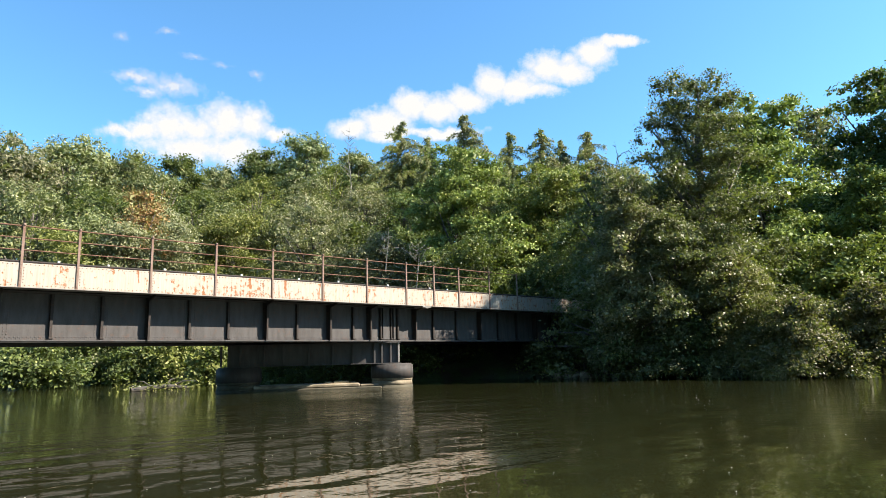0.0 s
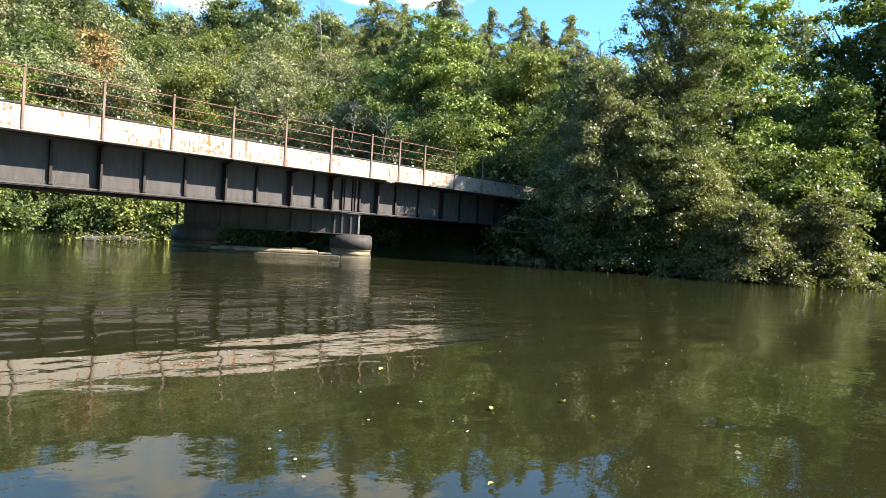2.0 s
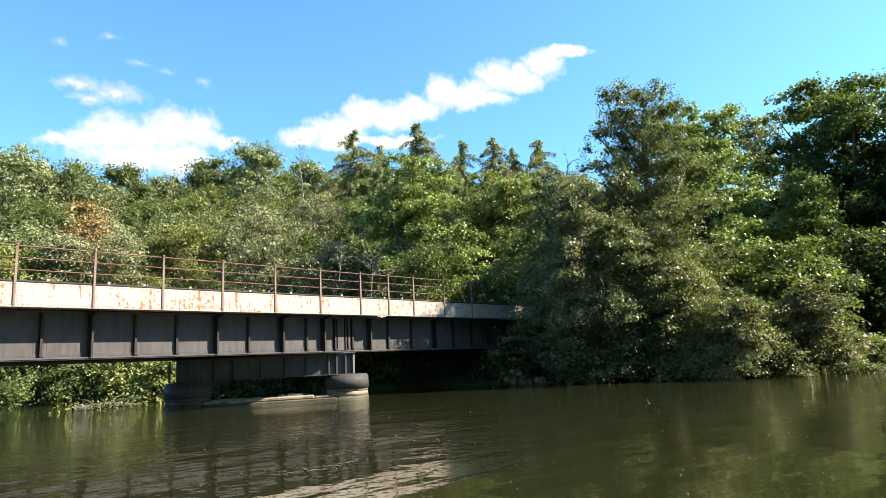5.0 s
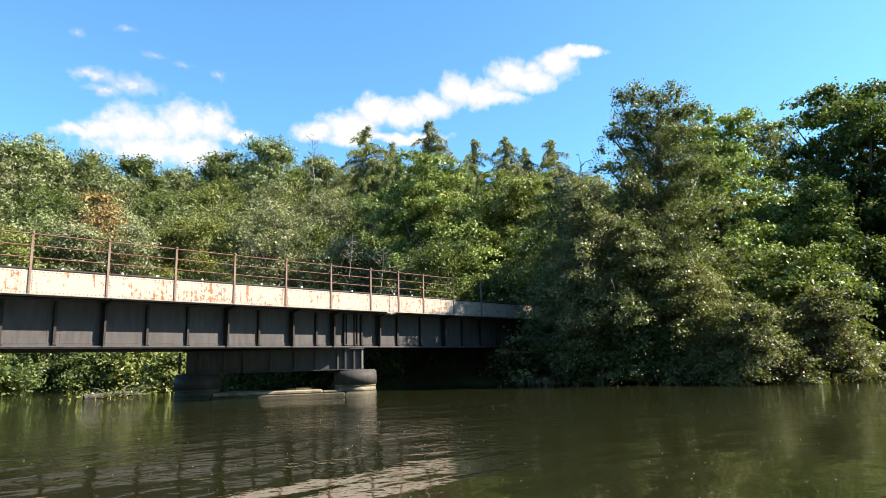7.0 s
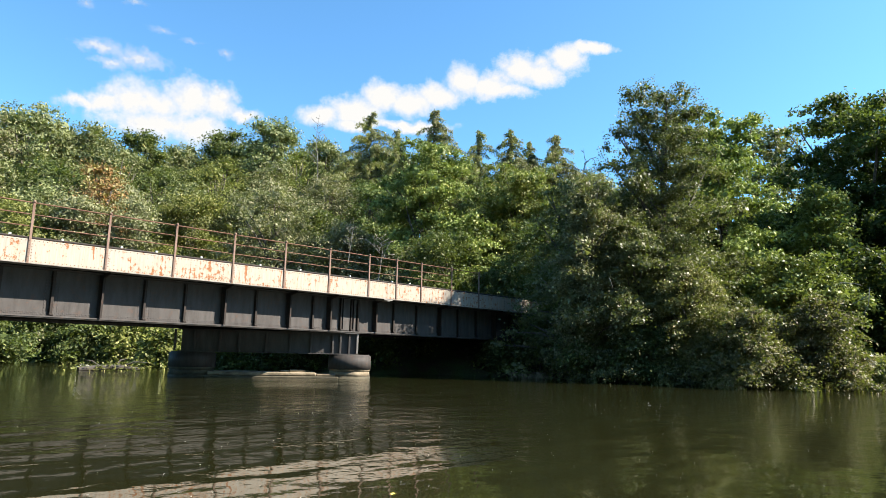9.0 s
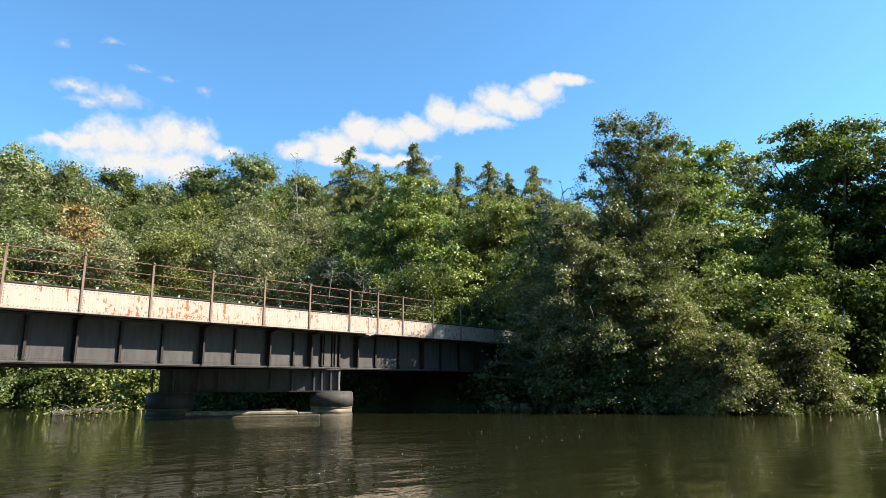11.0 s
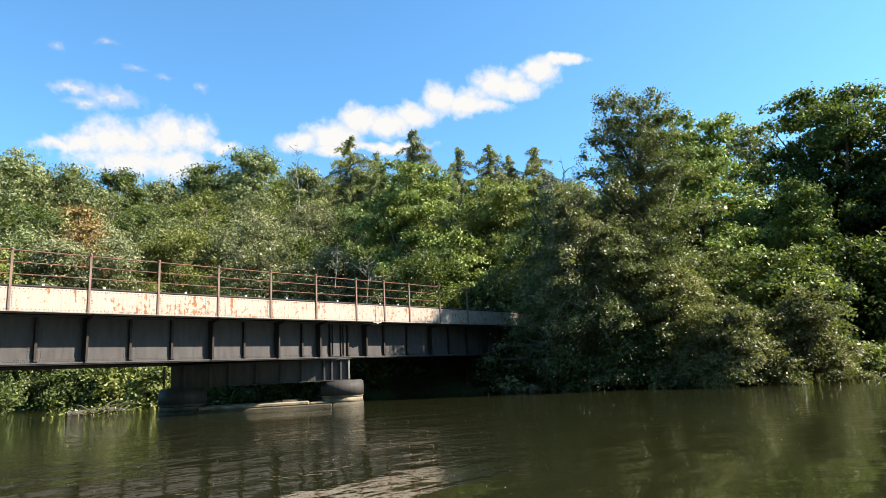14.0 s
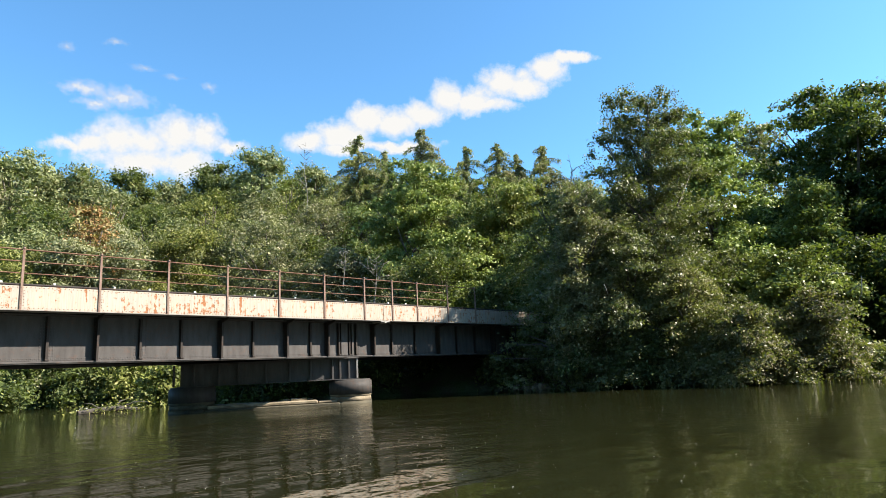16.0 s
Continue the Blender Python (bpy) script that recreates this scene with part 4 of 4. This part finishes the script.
# girders
def girder(y, face):
    """A riveted plate girder; face is the way its outer side looks."""
    g = new("plate_girder")
    g.parent = bridge
    tagged(g, "dark grey riveted plate girder")
    edges = [-38, -33, -28, -23, -18, -13, -8.5, -3.6, 1.51, 6.71, 10.0, 15.9, 21, 24]
    for a, b in zip(edges, edges[1:]):
        bm = bmesh.new()
        box(bm, a + 0.003, y - 0.008, WEB, b - 0.003, y + 0.008, FLANGE)
        part("web_plate", bm, GIRDER, g)
    bm = bmesh.new()
    box(bm, -38, y - 0.21, WEB - 0.045, 24, y + 0.21, WEB - 0.002, 0.004)
    box(bm, -38, y - 0.19, WEB - 0.075, 24, y + 0.19, WEB - 0.047, 0.004)
    part("bottom_flange", bm, GIRDER, g)
    bm = bmesh.new()
    box(bm, -38, y - 0.20, FLANGE, 24, y + 0.20, FLANGE + 0.04)
    part("top_flange", bm, GIRDER, g)
    bm = bmesh.new()
    s = face
    box(bm, -38, y + s * 0.010, WEB, 24, y + s * 0.022, WEB + 0.12)
    part("bottom_angle", bm, GIRDER, g)
    return g


front = girder(0.8, -1)
back = girder(4.2, 1)

narrow = bmesh.new()
box(narrow, -0.008, -0.10, WEB + 0.01, 0.008, -0.012, FLANGE - 0.01)
box(narrow, -0.05, -0.022, WEB + 0.01, 0.05, -0.010, FLANGE - 0.01)
box(narrow, -0.035, -0.112, WEB + 0.01, 0.035, -0.10, FLANGE - 0.01)
for sgn in (-1, 1):
    for z in np.arange(WEB + 0.16, FLANGE, 0.10):
        bmesh.ops.create_cone(narrow, cap_ends=True, segments=6, radius1=0.017, radius2=0.010, depth=0.014, matrix=Matrix.Translation((sgn * 0.034, -0.028, z)) @ Matrix.Rotation(radians(90), 4, "X"))
box(narrow, -0.06, -0.17, WEB + 0.0, 0.06, -0.02, WEB + 0.07, 0.02)
NARROW = bpy.data.meshes.new("stiffener")
narrow.to_mesh(NARROW)
narrow.free()
NARROW.materials.append(DARK_STEEL)

deep = bmesh.new()
prof = [(-0.012, WEB + 0.0), (-0.26, WEB + 0.0), (-0.27, WEB + 0.35), (-0.28, FLANGE - 0.10), (-0.70, FLANGE + 0.01), (-0.70, LOW - 0.03), (-0.012, LOW - 0.03)]
vsa = [deep.verts.new((-0.01, p, q)) for p, q in prof]
vsb = [deep.verts.new((0.01, p, q)) for p, q in prof]
deep.faces.new(vsa)
deep.faces.new(list(reversed(vsb)))
for i in range(len(prof)):
    j = (i + 1) % len(prof)
    deep.faces.new((vsa[i], vsb[i], vsb[j], vsa[j]))
for (p0, q0), (p1, q1) in zip(prof[1:5], prof[2:5]):
    v = [deep.verts.new(c) for c in ((-0.03, p0 - 0.006, q0), (0.03, p0 - 0.006, q0), (0.03, p1 - 0.006, q1), (-0.03, p1 - 0.006, q1),
                                     (-0.03, p0 + 0.006, q0), (0.03, p0 + 0.006, q0), (0.03, p1 + 0.006, q1), (-0.03, p1 + 0.006, q1))]
    for f in ((0, 1, 2, 3), (7, 6, 5, 4), (0, 4, 5, 1), (1, 5, 6, 2), (2, 6, 7, 3), (3, 7, 4, 0)):
        deep.faces.new([v[k] for k in f])
box(deep, -0.06, -0.022, WEB + 0.01, 0.06, -0.010, FLANGE)
bmesh.ops.recalc_face_normals(deep, faces=deep.faces)
DEEP = bpy.data.meshes.new("bracket")
deep.to_mesh(DEEP)
deep.free()
DEEP.materials.append(DARK_STEEL)

deep_x = [-36, -32.1, -28.2, -24.3, -20.4, -16.5, -12.6, -8.7, -3.7, 0.19, 4.12, 6.69, 8.53, 10.84, 14.69, 18.6, 22.4]
thin_x = [-7.4, -6.1, -4.9, -2.4, -1.09, 1.49, 2.79, 5.38, 7.81, 9.14, 9.65, 10.0, 11.94, 13.3, 16.0, 17.3, 19.9, 21.2]
for x in deep_x:
    ob = part_mesh("bracket", DEEP, front, "deep bracket plate carrying the walkway")
    ob.location = (x, 0.8, 0)
for x in thin_x:
    ob = part_mesh("stiffener", NARROW, front, "narrow riveted web stiffener")
    ob.location = (x, 0.8, 0)

# rivets: the nearest ones singly, the rest too many to count
def rivet_mesh(points, r, material):
    ring = [(math.cos(2 * math.pi * i / 6) * r, math.sin(2 * math.pi * i / 6) * r) for i in range(6)]
    vs, fs = [], []
    for x, y, z in points:
        o = len(vs)
        vs.extend([(x + a, y, z + b) for a, b in ring])
        vs.extend([(x + a * 0.6, y - 0.012, z + b * 0.6) for a, b in ring])
        fs.extend([(o + i, o + (i + 1) % 6, o + 6 + (i + 1) % 6, o + 6 + i) for i in range(6)])
        fs.append(tuple(o + 6 + i for i in range(6)))
    return mesh_from("rivet", vs, fs, material)


def rivets(points, r, material, parent, middle):
    points = sorted(points, key=lambda p: abs(p[0] - middle))
    one = rivet_mesh([(0, 0, 0)], r, material)
    for p in points[:300]:
        part_mesh("rivet", one, parent).location = p
    tagged(part_mesh("rivets", rivet_mesh(points[300:], r, material), parent), kind="stuff")


spots = [(x, 0.777, WEB + 0.04) for x in np.arange(-9, 18, 0.1)] + [(x + 0.05, 0.777, WEB + 0.085) for x in np.arange(-9, 18, 0.1)]
for e in (-3.6, -1.09, 1.51, 6.71, 10.0):
    for dx in (-0.17, -0.09, 0.09, 0.17):
        spots += [(e + dx, 0.79, z) for z in np.arange(WEB + 0.16, FLANGE, 0.09)]
rivets(spots, 0.017, GIRDER, front, -1.0)
spots = [(x, 0.0, z) for z in (LOW + 0.045, TOP - 0.04) for x in np.arange(-9, 20, 0.105)]
for e in joints:
    if -9 < e < 20:
        spots += [(e + 0.07, 0.0, z) for z in np.arange(LOW + 0.12, TOP - 0.06, 0.08)]
for e in (3.62, 11.0, -4.35):
    for dx in (-0.06, 0.06):
        spots += [(e + dx, 0.0, z) for z in np.arange(LOW + 0.1, TOP - 0.05, 0.08)]
rivets(spots, 0.015, RUST, bridge, -1.0)
for e in (-4.35, 10.98):
    bm = bmesh.new()
    box(bm, e - 0.09, -0.012, LOW + 0.005, e + 0.09, -0.002, TOP - 0.005, 0.003)
    part("splice_plate", bm, FASCIA, bridge, "rusty splice plate on the fascia")
    bm = bmesh.new()
    box(bm, e - 0.25, -0.03, LOW - 0.085, e + 0.22, 0.55, LOW - 0.03, 0.015)
    box(bm, e - 0.07, -0.03, LOW - 0.12, e + 0.07, 0.4, LOW - 0.08, 0.015)
    part("hanger_bracket", bm, PALE_STEEL, bridge, "pale flaking hanger bracket under the fascia")
for x in np.arange(-37, 24, 2.6):
    bm = bmesh.new()
    box(bm, x - 0.015, 0.82, WEB + 0.5, x + 0.015, 4.18, FLANGE - 0.1)
    box(bm, x - 0.11, 0.82, WEB + 0.47, x + 0.11, 4.18, WEB + 0.5)
    part("cross_beam", bm, DARK_STEEL, bridge)

# bearing stiffeners above the pier
for x, w, m in ((9.40, 0.16, GIRDER), (9.82, 0.05, GIRDER)):
    bm = bmesh.new()
    box(bm, x - w, 0.70, WEB + 0.02, x + w, 0.78, FLANGE - 0.01, 0.006)
    part("bearing_plate", bm, m, front, "worn bearing plate over the pier")

# ---- pier ----
# The pier stands askew under the bridge, along the stream.
A, B = Vector((9.85, 0.95, 0)), Vector((4.72, 4.02, 0))
pier = thing("bridge_pier", (9.85, 0.95, 0), "two iron caissons on concrete with a riveted cross girder", "bridge pier", turn=math.degrees(math.atan2((B - A).y, (B - A).x)))
LEN = (B - A).length


def drum(bm, x, r0, r1, z0, z1, bev=0.0, seg=56):
    r = bmesh.ops.create_cone(bm, cap_ends=True, segments=seg, radius1=r0, radius2=r1, depth=z1 - z0, matrix=Matrix.Translation((x, 0, (z0 + z1) / 2)))
    if bev:
        es = [e for e in {e for v in r["verts"] for e in v.link_edges} if all(v.co.z > z1 - 0.001 for v in e.verts)]
        bmesh.ops.bevel(bm, geom=es, offset=bev, segments=3, affect="EDGES")
    for f in bm.faces:
        f.smooth = abs(f.normal.z) < 0.5
    return bm


for x in (0.0, LEN):
    part("caisson_drum", drum(bmesh.new(), x, 0.86, 0.84, 0.36, 0.93, 0.05), IRON_DRUM, pier, "dark iron caisson drum")
    # the far collar and foot take a dark colour in place of bridge shade
    part("caisson_collar", drum(bmesh.new(), x, 0.80, 0.84, 0.26, 0.36), WET_SHADE_STONE if x else CONCRETE, pier, "far concrete collar, darkened for shade" if x else "pale concrete collar")
    part("caisson_foot", drum(bmesh.new(), x, 0.82, 0.80, 0.085, 0.27), WET_SHADE_STONE if x else CONCRETE, pier, "stained concrete caisson foot, the far one darkened for shade")
    part("wet_footing", drum(bmesh.new(), x, 0.88, 0.84, -1.5, 0.085), WET_SHADE_STONE, pier, "dark wet footing at the waterline")
bm = bmesh.new()
box(bm, 0.5, -0.80, -1.5, LEN - 0.5, 0.80, 0.07, 0.03)
part("wet_footing", bm, WET_SHADE_STONE, pier, "dark wet footing at the waterline")
bm = bmesh.new()
box(bm, 1.35, -0.74, 0.072, LEN - 0.6, 0.70, 0.215, 0.04)
part("sill", bm, CONCRETE, pier, "low weathered concrete sill at the waterline")
bm = bmesh.new()
box(bm, 0.6, -0.5, 0.072, 1.33, 0.62, 0.16, 0.03)
part("sill_step", bm, SILL_STONE, pier, "lower broken step of the sill")
for a, b, w, z in ((1.75, 2.35, 0.28, 0.30), (2.38, 2.70, 0.22, 0.275), (1.5, 1.7, 0.2, 0.26)):
    bm = bmesh.new()
    box(bm, a, -w, 0.217, b, w, z, 0.02)
    part("sill_block", bm, CONCRETE, pier, "loose pale stone on the sill")
for s in (-0.38, 0.38):
    bm = bmesh.new()
    box(bm, -0.2, s - 0.01, 0.96, LEN + 0.4, s + 0.01, 1.76)
    box(bm, -0.3, s - 0.16, 0.932, LEN + 0.5, s + 0.16, 0.96)
    box(bm, -0.3, s - 0.16, 1.745, LEN + 0.5, s + 0.16, 1.775)
    part("cross_girder", bm, GIRDER, pier, "riveted steel cross girder on the caissons")
for i, x in enumerate((-0.22, 0.1, 0.45, 0.75, 1.6, 2.4, 3.3, 4.3, 5.0, 5.9, 6.6)):
    bm = bmesh.new()
    box(bm, x - 0.035, 0.36, 0.96, x + 0.035, 0.50, 1.745, 0.006)
    part("stiffener", bm, PALE_STEEL if i < 1 else GIRDER, pier)
bm = bmesh.new()
for x in np.arange(0.9, LEN - 0.3, 0.12):
    for z in (1.0, 1.70):
        bmesh.ops.create_cone(bm, cap_ends=True, segments=6, radius1=0.022, radius2=0.012, depth=0.016, matrix=Matrix.Translation((x, 0.397, z)) @ Matrix.Rotation(radians(-90), 4, "X"))
tagged(part("rivets", bm, GIRDER, pier), kind="stuff")
for x in (-0.1, 0.62):
    bm = bmesh.new()
    box(bm, x - 0.10, -0.5, 1.776, x + 0.35, 0.5, 1.784, 0.0)
    part("bearing", bm, PALE_STEEL, pier)

# abutment under the trees
ab = thing("abutment", (20.9, 2.5, 0), "dark sooty brick abutment carrying the bridge's end", "abutment", kind="structure")
bm = bmesh.new()
box(bm, 0, -3.2, -1.2, 1.2, 3.2, 1.77, 0.03)
part("abutment_wall", bm, BRICK, ab)
bm = bmesh.new()
box(bm, 1.2, -3.2, -1.2, 1.8, 3.2, 3.4, 0.03)
part("ballast_wall", bm, BRICK, ab)

# ---- floating and bank clutter ----
rng = np.random.default_rng(77)
n = 80
fx = np.concatenate([rng.uniform(-8, 22, n), rng.uniform(-5, 9, 300)])
fy = np.concatenate([rng.uniform(-19, -5, n), rng.uniform(-18, -9, 300)])
keep = (fx + fy) / 1.4142 < np.interp((fy - fx) / 1.4142, BANK_V, BANK_U) - 1.5
fx, fy = fx[keep], fy[keep]
s = rng.uniform(0.004, 0.011, len(fx))
a = rng.uniform(0, 6.28, len(fx))
c4 = []
for k in range(4):
    c4.append(np.stack([fx + np.cos(a + k * 1.571) * s, fy + np.sin(a + k * 1.571) * s * 0.7, 0.006 + 0 * fx + (k % 2) * 0.004], 1))
tagged(new("petals", quads_mesh("petals", np.stack(c4, 1), FLECK)), "pale petals and flecks drifting on the water", "petals", "", "stuff")


def fallen_leaf(x, y, r, turn):
    r *= 0.65
    ring = [(math.cos(t) * r * (1 - 0.25 * math.cos(2 * t)), math.sin(t) * r * 0.62, 0.010 + 0.012 * abs(math.sin(t))) for t in np.linspace(0, 6.283, 11)[:-1]]
    me = mesh_from("fallen_leaf", ring + [(0, 0, 0.004)], [(i, (i + 1) % 10, 10) for i in range(10)], YELLOW_LEAF)
    ob = new("fallen_leaf", me)
    ob.matrix_world = pose(x, y, 0, 0, 0, turn)
    tagged(ob, "yellow fallen leaf floating on the river", "leaf", "floating leaves")


for x, y, r, t in ((-3.20, -16.56, 0.045, 0), (-2.81, -17.87, 0.040, 50), (-2.99, -18.19, 0.025, 100), (-4.25, -18.49, 0.025, 150), (-3.34, -17.73, 0.040, 200)):
    fallen_leaf(x, y, r, t)


def brushwood(x, y, z, spread, count, label, seed):
    """A heap of dead twigs and dry reeds."""
    rng = np.random.default_rng(seed)
    ob = thing("brushwood_heap", (x, y, z), label, "brushwood")
    for i in range(count):
        a = Vector((rng.normal(0, spread), rng.normal(0, spread * 0.5), 0.03))
        b = a + Vector((rng.normal(0, 0.7), rng.normal(0, 0.4), rng.uniform(0.2, 0.9)))
        c = b + Vector((rng.normal(0, 0.4), rng.normal(0, 0.3), rng.normal(-0.15, 0.2)))
        vs, fs = tube([a, b, c], [0.03, 0.022, 0.008], 5)
        part_mesh("stem", mesh_from("stem", vs, fs, STRAW, True), ob)
    return ob


brushwood(5.12, 28.54, 0.0, 1.1, 70, "heap of pale dead twigs at the water's edge", 31)
log = thing("driftwood_log", (4.02, 10.56, 0.05), "dark waterlogged log with weed afloat by the bridge", "log")
vs, fs = tube([(-1.3, 0, 0.0), (-0.5, 0.1, 0.06), (0.4, 0.0, 0.1), (1.2, -0.2, 0.02)], [0.10, 0.13, 0.12, 0.06], 9)
part_mesh("stem", mesh_from("stem", vs, fs, TIMBER, True), log)
for a, b, c in (((0.2, 0, 0.1), (0.5, 0.3, 0.4), (0.9, 0.4, 0.5)), ((0.5, 0, 0.1), (0.9, -0.3, 0.35), (1.5, -0.4, 0.3)), ((-0.4, 0, 0.1), (-0.7, 0.2, 0.35), (-1.0, 0.2, 0.4))):
    vs, fs = tube([a, b, c], [0.05, 0.035, 0.012], 6)
    part_mesh("branch", mesh_from("branch", vs, fs, TIMBER, True), log)
rng = np.random.default_rng(12)
p = np.stack([rng.normal(0.2, 0.9, 700), rng.normal(0.3, 0.5, 700), np.abs(rng.normal(0.1, 0.18, 700))], 1)
weed = thing("water_weed", (4.02, 10.56, 0.0), "bright green weed growing round the log", "weed")
part_mesh("leaves", quads_mesh("leaves", leaf_quads(rng, p, np.zeros((700, 3)) + (0, 0, 1.0), 0.13), LEAF["green"]), weed)
lily = thing("lily_patch", (3.88, 12.72, 0.0), "small patch of white flowers on the water", "flowers")
p = np.stack([rng.normal(0, 0.45, 60), rng.normal(0, 0.2, 60), np.abs(rng.normal(0.05, 0.08, 60))], 1)
tagged(part_mesh("flowers", quads_mesh("flowers", leaf_quads(rng, p, np.zeros((60, 3)) + (0, 0, 1.0), 0.09, 0.8), FLECK), lily), kind="stuff")

# rubble on the bank at the bridge end
rng = np.random.default_rng(41)
for i in range(46):
    bm = bmesh.new()
    bmesh.ops.create_icosphere(bm, subdivisions=1, radius=rng.uniform(0.10, 0.24))
    for v in bm.verts:
        v.co *= rng.uniform(0.75, 1.2)
    d = rng.uniform(0, 1)
    x, y = 19.0 + d * 1.6 + rng.normal(0, 0.15), -0.9 + rng.normal(0, 0.6)
    me = bpy.data.meshes.new("stone")
    bm.to_mesh(me)
    bm.free()
    me.materials.append(CONCRETE)
    ob = new("stone", me)
    ob.matrix_world = pose(x, y, max(0.0, float(ground_z(x, y))) + 0.06, *rng.uniform(0, 360, 3)) @ Matrix.Diagonal((1.2, 1, 0.7, 1))
    tagged(ob, "pale rough stone lying on the bank", "stone", "bank stones")


def bare_branch(points, r, label):
    ob = thing("dead_branch", points[0], label, "branch")
    p0 = Vector(points[0])
    vs, fs = tube([Vector(q) - p0 for q in points], [0.6 * r * (1 - 0.25 * i) for i in range(len(points))], 6)
    part_mesh("stem", mesh_from("stem", vs, fs, PALE_BARK, True), ob)


bare_branch([(19.97, -14.32, 3.87), (20.06, -14.74, 3.83), (20.11, -14.98, 3.74)], 0.035, 'pale bare branch sticking out over the river')
bare_branch([(20.15, -15.18, 3.67), (20.14, -15.11, 3.07), (20.11, -14.97, 2.79), (20.13, -15.09, 2.47)], 0.03, 'pale bare branch hanging over the river')
bare_branch([(20.13, -15.10, 3.38), (20.08, -14.83, 3.21), (20.03, -14.60, 3.07)], 0.028, 'pale bare branch among maple leaves')
bare_branch([(16.16, -7.25, 4.14), (16.20, -7.32, 3.91), (16.22, -7.36, 3.68)], 0.03, 'pale broken branch in the alder')

# ---- unseen wood added on the near bank, behind the boat, to block low sky ----
first = tree("willow_tree", -34.0, -26.0, 27.0, 16.0, "round", "green", "unseen tall tree added on the near bank to block low sky light", seed=900, count=8000, size=0.85, clump=0.8, fill=0.5, group="near bank trees")
stand = [(-46 + 2.5 * math.sin(i * 2.1), -56 + 8.0 * i) for i in range(13)] + [(-26 + 9 * i, -84 + 3 * math.sin(i * 1.7)) for i in range(6)]
for i, (u, v) in enumerate(stand):
    x, y = (u - v) / 1.4142, (u + v) / 1.4142
    if abs(y - 2.5) > 8:
        copy_thing(first, pose(x, y, float(ground_z(x, y)) - 0.1, 0, 0, i * 67))
